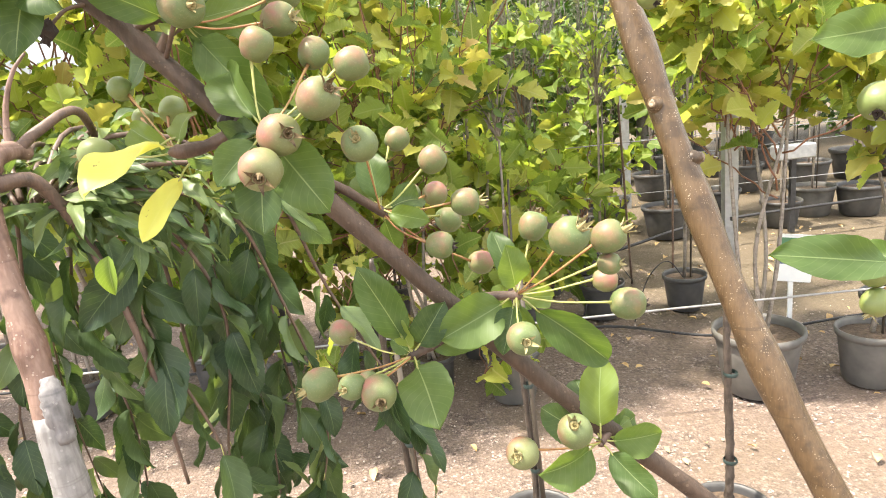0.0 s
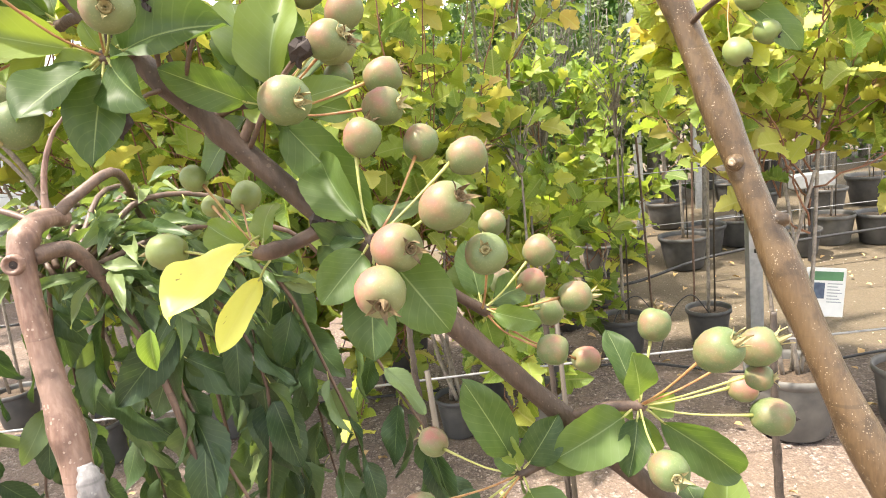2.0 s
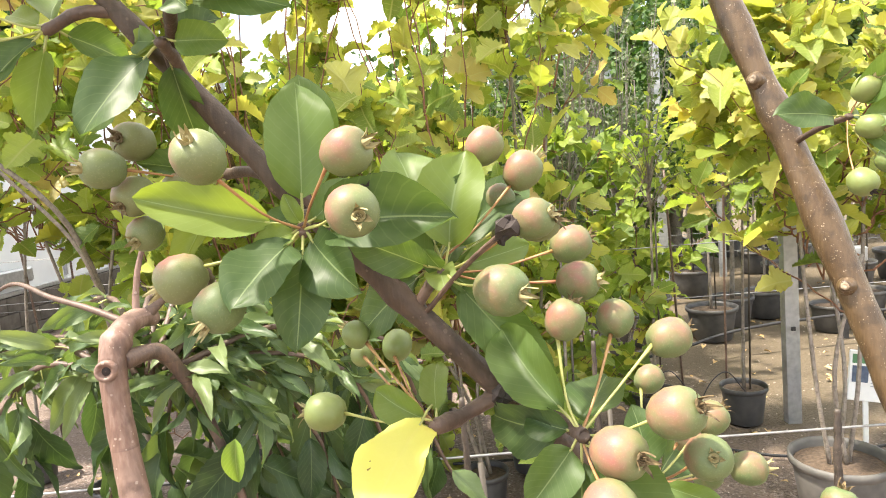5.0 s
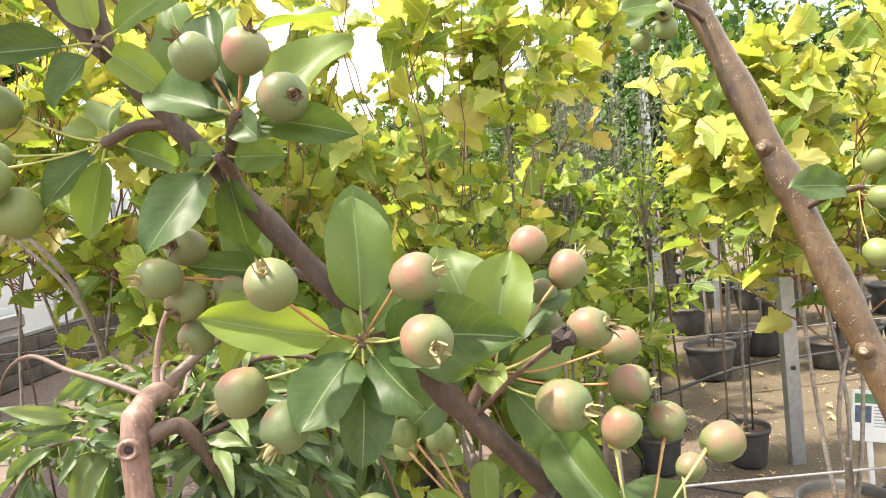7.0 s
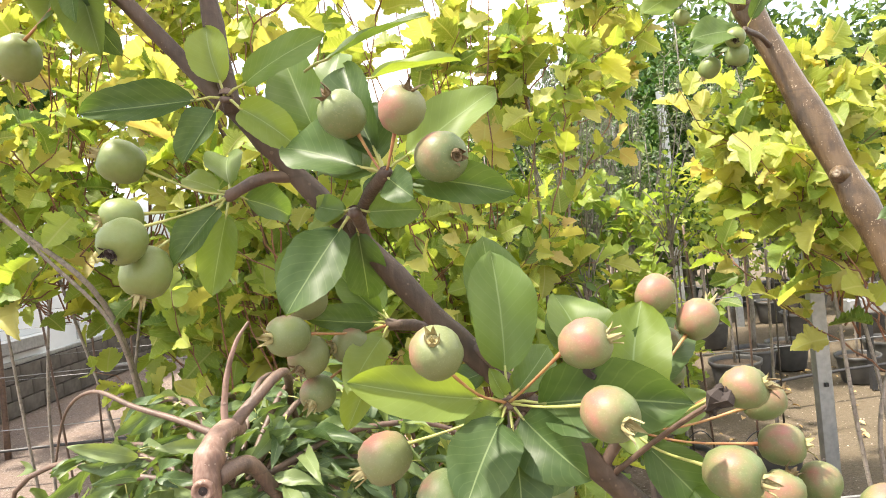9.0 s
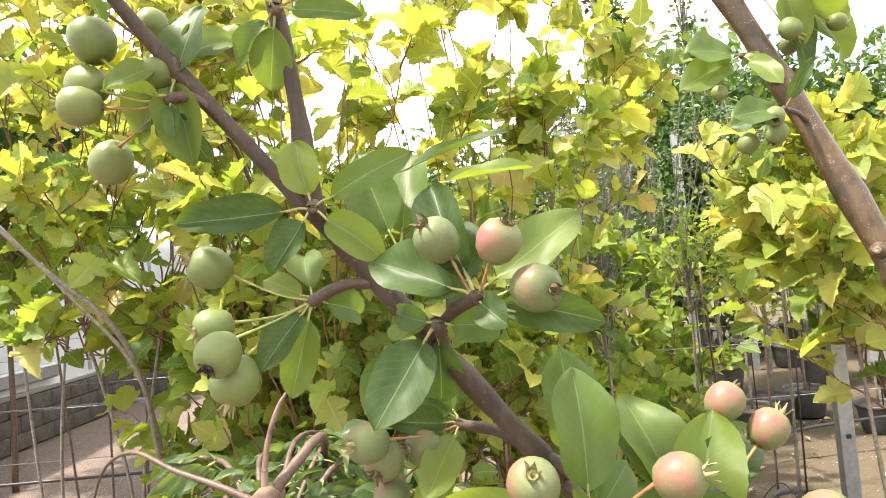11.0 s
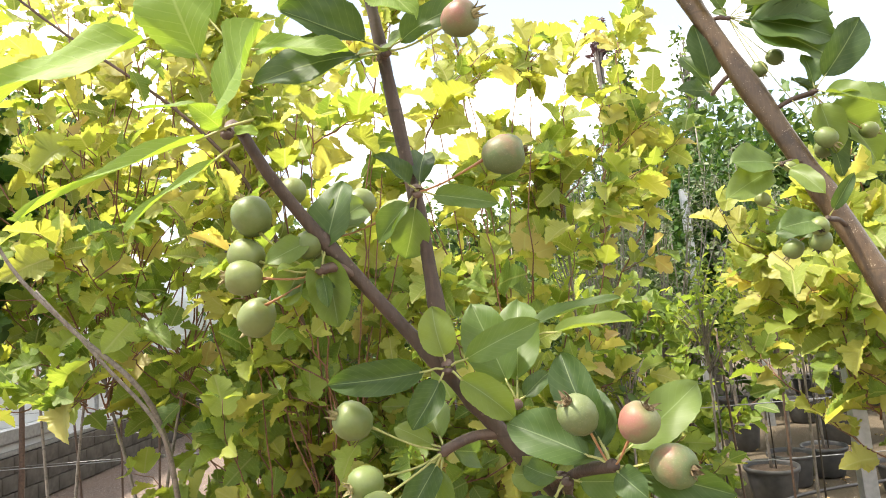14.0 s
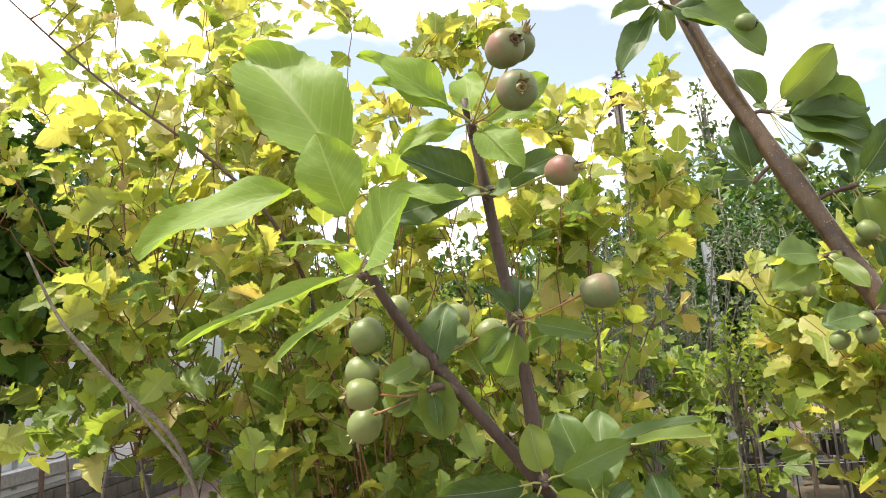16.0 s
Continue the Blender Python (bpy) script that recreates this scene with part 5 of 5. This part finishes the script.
def potted_tree(x, y, label, h, pot_r, pot_h, crown_z, crown_size, count, seed, leaf=(0.035, 0.07), mat=None, dusty=False, stake=True, bark=None, clumps=26, hollow=0.2, trunk_r=0.011):
    rng = np.random.default_rng(seed)
    t = thing("potted_tree", (x, y, 0), label, "tree", "nursery trees in pots")
    add_pot(t, pot_r, pot_h, dusty)
    lean = rng.uniform(-.05, .05, 2)
    line = smooth_line([(0, 0, pot_h * 0.85), (lean[0] * .4, lean[1] * .4, h * 0.35), (lean[0], lean[1], h * 0.7), (lean[0] * 1.2, lean[1], h)], 4)
    part("trunk", mesh_of("trunk", *tube(line, [trunk_r, trunk_r * 0.35], 7, 0.05, seed), bark or M_BARK_TREE), t)
    if stake:
        part("stake", mesh_of("stake", *tube([(0.03, -0.02, pot_h * 0.8), (0.035 + lean[0] * .5, -0.02, h * 0.75)], [0.006, 0.005], 6), M_BAMBOO), t)
    if count:
        ms, cs = crown(rng, (lean[0], lean[1], crown_z), crown_size, count, leaf, clumps, hollow)
        tw = []
        for c, s in cs:
            o = np.array((lean[0] * 0.9, lean[1] * 0.9, min(h * 0.9, max(crown_z - crown_size[2] * 0.9, c[2] - 0.25))))
            tw.append(tube(smooth_line([o, (o + c) / 2 + (0, 0, 0.04), c], 3), [trunk_r * 0.45, 0.0018], 5))
        tagged(part("branching", mesh_of("branching", *join(tw), bark or M_BARK_TREE), t), kind="stuff")
        tagged(part("crown", scatter("crown", SMALL_LEAF, ms, mat or M_FAR_LEAF), t), kind="stuff")
    return t


# the row behind the golden shrubs
potted_tree(1.46, 3.73, "thin sapling tied to a cane in a small black pot", 1.9, 0.13, 0.22, 1.75, (0.22, 0.22, 0.35), 160, 41)
potted_tree(0.95, 3.75, "slim sapling with few leaves in a black pot", 1.8, 0.14, 0.22, 1.6, (0.25, 0.22, 0.35), 170, 42, mat=M_GREEN_GOLD)
potted_tree(-0.35, 4.20, "slim sapling in a small pot on the gravel", 1.7, 0.105, 0.2, 1.6, (0.2, 0.2, 0.3), 140, 43)
potted_tree(0.96, 5.72, "young sapling in a dusty black pot", 1.5, 0.12, 0.22, 1.45, (0.12, 0.12, 0.2), 40, 44, dusty=True)
potted_tree(-1.17, 4.0, "slender sapling with a bare stem in a black pot", 1.8, 0.125, 0.22, 1.7, (0.22, 0.2, 0.3), 150, 45)
potted_tree(1.85, 2.60, "young tree in a weathered grey pot", 1.6, 0.145, 0.25, 1.65, (0.28, 0.22, 0.25), 90, 46, mat=M_GREEN_GOLD, dusty=True)
potted_tree(0.27, 2.81, "sapling in a dusty pot under the golden shrubs", 1.4, 0.135, 0.25, 1.4, (0.15, 0.12, 0.2), 40, 47, dusty=True)
# the second row
for i, (px, py, pr) in enumerate([(1.61, 6.03, 0.22), (2.0, 5.5, 0.21), (0.75, 5.7, 0.17), (0.1, 5.9, 0.18), (-0.6, 5.8, 0.17), (-1.89, 5.8, 0.16), (-2.6, 5.9, 0.17), (2.75, 6.1, 0.19)]):
    potted_tree(px, py, ("green young tree in a large black pot", "leafy young tree on a thin pale stem in a pot")[i % 2], 2.3, pr, pr * 1.35, 1.5, (0.45, 0.40, 0.75), 900, 60 + i, (0.045, 0.085),
                mat=(M_FAR_LEAF, M_GREEN_GOLD, M_FAR_LEAF)[i % 3], clumps=22, trunk_r=0.013)
# the pots on the right
for i, (px, py, pr) in enumerate([(3.44, 5.74, 0.20), (3.0, 5.46, 0.17), (3.78, 5.58, 0.20), (4.5, 5.7, 0.2), (4.15, 7.0, 0.22), (4.85, 7.3, 0.25), (5.3, 7.2, 0.25), (5.8, 7.4, 0.25), (3.5, 7.2, 0.23)]):
    potted_tree(px, py, "small tree in a large grey-black pot, thin foliage", 2.1, pr, pr * 1.35, 1.55, (0.42, 0.40, 0.6), 600, 80 + i, (0.045, 0.085), mat=(M_FAR_LEAF, M_GREEN_GOLD)[i % 2], clumps=20, dusty=i % 3 == 0)
# the third row, thin bare stems
for i in range(24):
    row, k = divmod(i, 12)
    potted_tree(-2.2 + k * 0.66 + 0.3 * row, 8.4 + 1.5 * row + 0.25 * (k % 3), ("tall thin-stemmed tree in a black pot in a back row", "leafy tree on a thin stem in a back row pot")[k % 2], 2.9, 0.2, 0.28, 1.9, (0.46, 0.42, 1.0), 1100, 110 + i,
                (0.05, 0.09), clumps=34, bark=M_BARK_TREE, trunk_r=0.015, mat=(M_FAR_LEAF, M_FAR_LEAF, M_GREEN_GOLD)[i % 3])
# the grey twiggy tree
def twiggy_tree(x, y, label, h, fork, spread, limbs, count, seed, leaf=(0.03, 0.055)):
    """A young tree that forks low into many straight, rising, grey branches with fine twigs and thin foliage."""
    rng = np.random.default_rng(seed)
    t = thing("twiggy_tree", (x, y, 0), label, "tree", "nursery trees in pots")
    add_pot(t, 0.19, 0.27)
    part("trunk", mesh_of("trunk", *tube(smooth_line([(0, 0, 0.23), (0.02, 0, fork * 0.6), (0.0, 0.01, fork * 1.05)], 4), [0.022, 0.016], 9, 0.05, seed), M_BARK_GREY_TWIG), t)
    fine, ms = [], []
    for k in range(limbs):
        a = 2.4 * k + rng.uniform(-.4, .4)
        r = spread * math.sqrt((k + 0.5) / limbs) * rng.uniform(0.8, 1.1)
        o = np.array((0, 0, fork * rng.uniform(0.75, 1.05)))
        end = np.array((math.cos(a) * r, math.sin(a) * r * 0.8, h * rng.uniform(0.78, 1.0)))
        line = smooth_line([o, o * 0.55 + end * 0.45 + np.array((math.cos(a), math.sin(a), 0)) * r * 0.15, end], 7)
        part("branch", mesh_of("branch", *tube(line, [0.0095, 0.002], 6, 0.05, k), M_BARK_GREY_TWIG), t)
        for q in range(9):
            i = int(rng.integers(3, len(line)))
            b = rng.uniform(0, 6.28)
            ln = rng.uniform(0.10, 0.34)
            tip = line[i] + np.array((math.cos(b) * ln * 0.5, math.sin(b) * ln * 0.5, ln * rng.uniform(0.55, 1.0)))
            sub = smooth_line([line[i], (line[i] + tip) / 2 + rng.uniform(-.012, .012, 3), tip], 3)
            fine.append(tube(sub, [0.0034, 0.0014], 4))
            for c in range(count):
                p = Vector(sub[0]).lerp(Vector(tip), rng.random())
                d = Vector((rng.uniform(-1, 1), rng.uniform(-1, 1), rng.uniform(-0.4, 0.9))).normalized()
                ms.append(frame_to(p, p + d * rng.uniform(*leaf), (rng.uniform(-1, 1), rng.uniform(-1, 1), 0.6), rng.uniform(0.7, 1.0)))
    tagged(part("branching", mesh_of("branching", *join(fine), M_BARK_GREY_TWIG), t), kind="stuff")
    tagged(part("crown", scatter("crown", SMALL_LEAF, ms, M_GREY_LEAF), t), kind="stuff")
    return t


twiggy_tree(0.73, 5.0, "grey-green tree with many bare rising twigs in a pot", 3.15, 1.25, 0.66, 26, 8, 140)
twiggy_tree(1.32, 5.65, "twiggy grey-green tree with fine leaves in a pot", 3.1, 1.2, 0.80, 24, 11, 141)
twiggy_tree(2.35, 5.9, "sparse grey-green tree with thin branches in a pot", 2.9, 1.3, 0.70, 20, 12, 143)
potted_tree(2.5, 7.3, "dense dark green young tree in a pot", 3.6, 0.22, 0.3, 2.35, (0.85, 0.6, 1.35), 4200, 142, (0.06, 0.10), mat=M_DARK_LEAF, clumps=60, hollow=0.1, trunk_r=0.02)


# ---- big trees behind ----
def big_tree(x, y, label, h, size, count, seed, leaf=(0.10, 0.18), mat=None, base=0.35, clumps=70, shape=None, trunk_r=0.0):
    rng = np.random.default_rng(seed)
    t = thing("tree", (x, y, 0), label, "tree", "trees behind the nursery")
    cz = h - size[2]
    ms, cs = crown(rng, (0, 0, cz), size, count, leaf, clumps, 0.3)
    part("trunk", mesh_of("trunk", *tube(smooth_line([(0, 0, -0.05), (0.05, 0, h * 0.3), (0, 0.05, h * 0.8)], 5), [trunk_r or 0.05 + h * 0.012, trunk_r * 0.5 or 0.03], 9, 0.06, seed), M_TWIG_DARK if trunk_r else M_BARK_TREE), t)
    tw = [tube(smooth_line([(0, 0, h * base + 0.4 * max(0, c[2] - h * 0.5)), np.array((c[0] * .5, c[1] * .5, c[2] - 0.25)), c], 3), [0.02 + h * 0.003, 0.006], 5) for c, s in cs]
    tagged(part("branching", mesh_of("branching", *join(tw), M_BARK_TREE), t), kind="stuff")
    tagged(part("crown", scatter("crown", shape or FAR_SHAPE, ms, mat or M_FAR_LEAF), t), kind="stuff")
    return t


for i, (bx, by, bh, bw) in enumerate([(-3.2, 12.5, 4.2, 1.9), (-0.6, 13.0, 4.4, 1.9), (1.6, 12.0, 4.3, 1.7), (3.2, 9.8, 4.95, 1.7), (5.6, 11.2, 5.1, 1.8), (7.6, 11.5, 4.9, 1.9), (9.8, 12.0, 5.0, 2.0), (-6.2, 16.0, 4.6, 2.0), (12.5, 13.0, 5.2, 2.2)]):
    big_tree(bx, by, "dense green tree in the row behind the nursery", bh, (bw, bw * 0.7, bh * 0.47), 7000, 160 + i, (0.13, 0.25), clumps=110)
big_tree(5.2, 20.0, "tall narrow columnar tree against the sky", 10.5, (0.6, 0.6, 4.0), 3400, 180, (0.16, 0.28), clumps=80)
big_tree(4.75, 20.5, "small purple-leaved treetop beside the columnar tree", 11.0, (0.4, 0.4, 0.8), 120, 181, (0.16, 0.28), M_PURPLE_LEAF, clumps=14)
big_tree(6.95, 19.0, "slender sparse tree against the sky", 9.6, (0.7, 0.7, 2.6), 420, 182, (0.14, 0.24), clumps=40)
big_tree(-3.95, 4.5, "dark green maple tree shading the path", 3.45, (0.85, 0.85, 0.85), 2000, 183, (0.10, 0.18), M_DARK_LEAF, clumps=46, shape=LOBED[2], trunk_r=0.03)
big_tree(-3.10, 3.0, "low dark green maple with lobed leaves by the path", 3.45, (0.68, 0.65, 0.85), 2600, 185, (0.08, 0.14), M_DARK_LEAF, clumps=40, shape=LOBED[2], trunk_r=0.022)
big_tree(-4.6, 5.9, "dark leafy tree beside the greenhouse", 4.1, (1.0, 1.0, 1.0), 1800, 184, (0.10, 0.17), M_DARK_LEAF, clumps=40, shape=LOBED[2], trunk_r=0.03)


# ---- poles, wires and hoses ----
def pole(x, y, h):
    """A galvanised channel post with folded edges and a row of holes."""
    w, d, th, lip = 0.039, 0.055, 0.005, 0.016
    ring = [(-w, 0), (w, 0), (w, d), (w - lip, d), (w - lip, d - th), (w - th, d - th), (w - th, th), (-w + th, th), (-w + th, d - th), (-w + lip, d - th), (-w + lip, d), (-w, d)]
    n = len(ring)
    verts = [(px, py, pz) for pz in (-0.05, h) for px, py in ring]
    faces = [(i, (i + 1) % n, n + (i + 1) % n, n + i) for i in range(n)] + [tuple(range(n, 2 * n))]
    t = thing("support_post", (x, y, 0), "galvanised steel channel post holding the support wires", "post", "support posts")
    part("channel", mesh_of("channel", verts, faces, M_ZINC, False), t)
    for z in (0.55, 1.10, 1.65):
        part("wire_clip", mesh_of("wire_clip", *box(-0.012, -0.014, z - 0.012, 0.012, 0.0, z + 0.012, 0.003), M_HOSE, False), t)
    return t


for px, py, ph in [(1.72, 3.66, 1.95), (2.09, 6.9, 2.85), (-2.2, 6.1, 2.7), (4.6, 6.2, 2.7), (5.0, 3.6, 2.7), (1.97, 8.35, 2.75), (3.3, 8.3, 2.8), (5.9, 8.4, 2.7)]:
    pole(px, py, ph)


def line_thing(name, label, category, points, r, material, group="", steps=6):
    v, f = tube(smooth_line(points, steps), [r, r], 6)
    return tagged(part(name, mesh_of(name, v, f, material)), label, category, group)


for y, zs in [ (4.33, (0.64, 1.0)), (6.88, (0.55, 1.10, 1.65)), (8.28, (0.6, 1.2, 1.8))]:
    for z in zs:
        line_thing("support_wire", "taut galvanised support wire between posts", "wire", [(-6.0, y + 0.05, z), (-3, y, z - 0.015), (0, y, z), (3, y, z - 0.015), (7, y, z + 0.02)], 0.0035, M_WIRE, "support wires", 4)
line_thing("support_wire", "thick taut galvanised wire along the path", "wire", [(-6.0, 2.5, 0.50), (-3, 2.45, 0.485), (0, 2.45, 0.50), (3, 2.45, 0.485), (7, 2.45, 0.52)], 0.0050, M_WIRE, "support wires", 4)
line_thing("turnbuckle", "galvanised turnbuckle tightening a support wire", "wire tightener", [(-2.70, 4.33, 0.990), (-2.66, 4.33, 0.990), (-2.50, 4.33, 0.990), (-2.46, 4.33, 0.990)], 0.013, M_WIRE, "", 3)
for cx, lean, top in [(-3.02, -0.06, 1.75), (-2.74, 0.02, 1.70), (-2.49, 0.05, 1.85), (1.62, 0.02, 1.6), (1.28, -0.03, 1.5)]:
    line_thing("training_cane", "thin dark cane tied to the support wires", "cane", [(cx - lean, 4.30, -0.03), (cx, 4.31, 0.8), (cx + lean, 4.30, top)], 0.008, M_TWIG_DARK, "training canes", 4)
line_thing("drip_hose", "black irrigation hose strung along the pots", "hose", [(-5, 5.0, 0.30), (-2, 5.1, 0.26), (0.85, 4.75, 0.10), (2.27, 5.0, 0.22), (5, 5.1, 0.26), (8, 5.2, 0.25)], 0.013, M_HOSE)
line_thing("drip_hose", "black irrigation hose lying along the gravel", "hose", [(-4, 3.5, 0.02), (-1, 3.45, 0.02), (0.3, 3.42, 0.02), (0.9, 3.52, 0.015), (1.5, 3.2, 0.015), (2.4, 3.3, 0.015), (5, 3.4, 0.02)], 0.008, M_HOSE)
for i, (hx, hy) in enumerate([(1.44, 3.6), (1.15, 3.7), (0.6, 3.6), (-0.5, 3.9)]):
    line_thing("dripper_tube", "thin black dripper tube curving into a pot", "hose", [(hx - 0.35, hy - 0.05, 0.01), (hx - 0.25, hy, 0.25), (hx - 0.12, hy + 0.03, 0.34), (hx, hy + 0.06, 0.2)], 0.0035, M_HOSE, "dripper tubes")


# ---- canes and stems close to the path ----
def cane(x, y, top, lean, r, label, stem=True, seed=0, staked=True):
    t = thing("staked_stem", (x, y, 0), label, "sapling", "staked stems beside the path")
    add_pot(t, 0.12, 0.2)
    if staked:
        part("cane", mesh_of("cane", *tube([(0.02, 0, 0.15), (0.02 - lean * 0.5, 0, top * 0.5), (0.02 - lean, 0, top)], [r, r * 0.9, r * 0.8], 8, 0.03), M_BAMBOO), t)
    if stem:
        line = smooth_line([(0, 0.012, 0.15), (-lean * 0.5 + 0.006, 0.016, top * 0.45), (-lean - 0.006, 0.012, top * 0.92), (-lean * 1.3, 0.02, top * 1.15)], 6)
        part("stem", mesh_of("stem", *tube(smooth_line(line, 3), [r * 1.25, r * 0.7], 9, 0.26, seed), M_STEM_DARK), t)
        for z in (0.35, 0.62):
            part("tie", mesh_of("tie", *lathe([(r * 1.7, z - 0.006), (r * 1.9, z), (r * 1.7, z + 0.006)], 10), M_TIE), t)
    return t


cane(-0.13, 1.42, 0.95, 0.03, 0.009, "dark sapling stem tied to a bamboo cane in a pot", True, 1)
cane(0.20, 1.66, 0.98, 0.02, 0.008, "thin sapling stem tied to a split cane", True, 2)
cane(0.75, 1.60, 0.80, 0.00, 0.011, "cut-back dark sapling stem with green ties", True, 3, False)
cane(-0.62, 1.75, 1.15, 0.04, 0.008, "pale bamboo cane with a sapling in a pot", False, 4)


# ---- the plant sign ----
def plant_sign():
    t = thing("plant_sign", (1.745, 3.06, 0.0), "white plant sign with a picture and printed text on a stake", "sign")
    board = part("board", mesh_of("board", *box(-0.072, -0.006, 0.0, 0.072, 0.006, 0.20, 0.003), M_WHITE, False), t)
    board.matrix_basis = pose(0, 0, 0.335, -4, 6, -14) @ Matrix.Scale(1.22, 4)
    part("picture", mesh_of("picture", *box(-0.060, -0.0085, 0.075, -0.004, -0.0062, 0.140), M_INK_BLUE, False), board, "dark photograph of foliage")
    part("header", mesh_of("header", *box(-0.062, -0.0085, 0.150, 0.060, -0.0062, 0.186), M_INK_GREEN, False), board, "green header band")
    for k in range(7):
        part("text_line", mesh_of("text_line", *box(0.006, -0.0085, 0.060 + k * 0.0125, 0.060 - 0.008 * (k % 3), -0.0062, 0.064 + k * 0.0125), M_INK_GREY, False), board)
    part("stake", mesh_of("stake", *box(-0.013, 0.006, 0.0, 0.013, 0.016, 0.40, 0.002), M_WHITE, False), t)
    return t


plant_sign()
tag = thing("crate_label", (2.95, 5.2, 0.0), "pale plastic label box on a dark stand among pots", "label")
part("label_box", mesh_of("label_box", *box(-0.17, -0.05, 0.62, 0.17, 0.05, 0.74, 0.01), M_ZINC, False), tag)
part("stand", mesh_of("stand", *box(-0.02, -0.02, 0.0, 0.02, 0.02, 0.62), M_HOSE, False), tag)


# ---- the greenhouse ----
def greenhouse():
    t = thing("greenhouse", (-5.75, 9.5, 0.0), "long white film-covered greenhouse on a low block wall", "greenhouse")
    y0, y1 = -6.5, 7.5
    part("film_wall", mesh_of("film_wall", *box(-0.03, y0, 0.62, 0.03, y1, 2.5), M_FILM, False), t)
    arch = []
    n = 14
    for k in range(n + 1):
        a = math.pi / 2 * k / n
        arch.append((-3.0 + 3.0 * math.cos(a), 2.5 + 1.5 * math.sin(a)))
    verts = [(x, yy, z) for x, z in arch for yy in (y0, y1)]
    faces = [(2 * k, 2 * k + 1, 2 * k + 3, 2 * k + 2) for k in range(n)]
    part("roof", mesh_of("roof", verts, faces, M_FILM), t)
    part("end_wall", mesh_of("end_wall", *box(-6.0, y1 - 0.05, 0.0, -0.03, y1, 2.5), M_FILM, False), t)
    part("gutter", mesh_of("gutter", *box(0.03, y0, 0.745, 0.15, -1.3, 0.93, 0.025), M_ZINC, False), t, "broad pale metal rail")
    part("sill", mesh_of("sill", *box(0.03, y0, 0.60, 0.07, y1, 0.66, 0.01), M_ZINC, False), t)
    for k in range(8):
        yy = y0 + 0.2 + k * 1.94
        part("rib", mesh_of("rib", *box(0.03, yy - 0.02, 0.70, 0.07, yy + 0.02, 2.55), M_ZINC, False), t)
    # low wall of blocks
    block = mesh_of("block", *box(-0.095, -0.19, -0.094, 0.095, 0.19, 0.094, 0.008), M_BLOCK, False)
    part("wall_core", mesh_of("wall_core", *box(-0.10, y0, 0.0, 0.05, y1, 0.60), M_BLOCK, False), t)
    for row in range(3):
        for k in range(36):
            yy = y0 + 0.2 + 0.39 * k + (0.195 if row % 2 else 0.0)
            if yy < y1 - 0.2:
                ob = part("block", block, t)
                ob.location = (0.005, yy, 0.10 + 0.198 * row)


greenhouse()
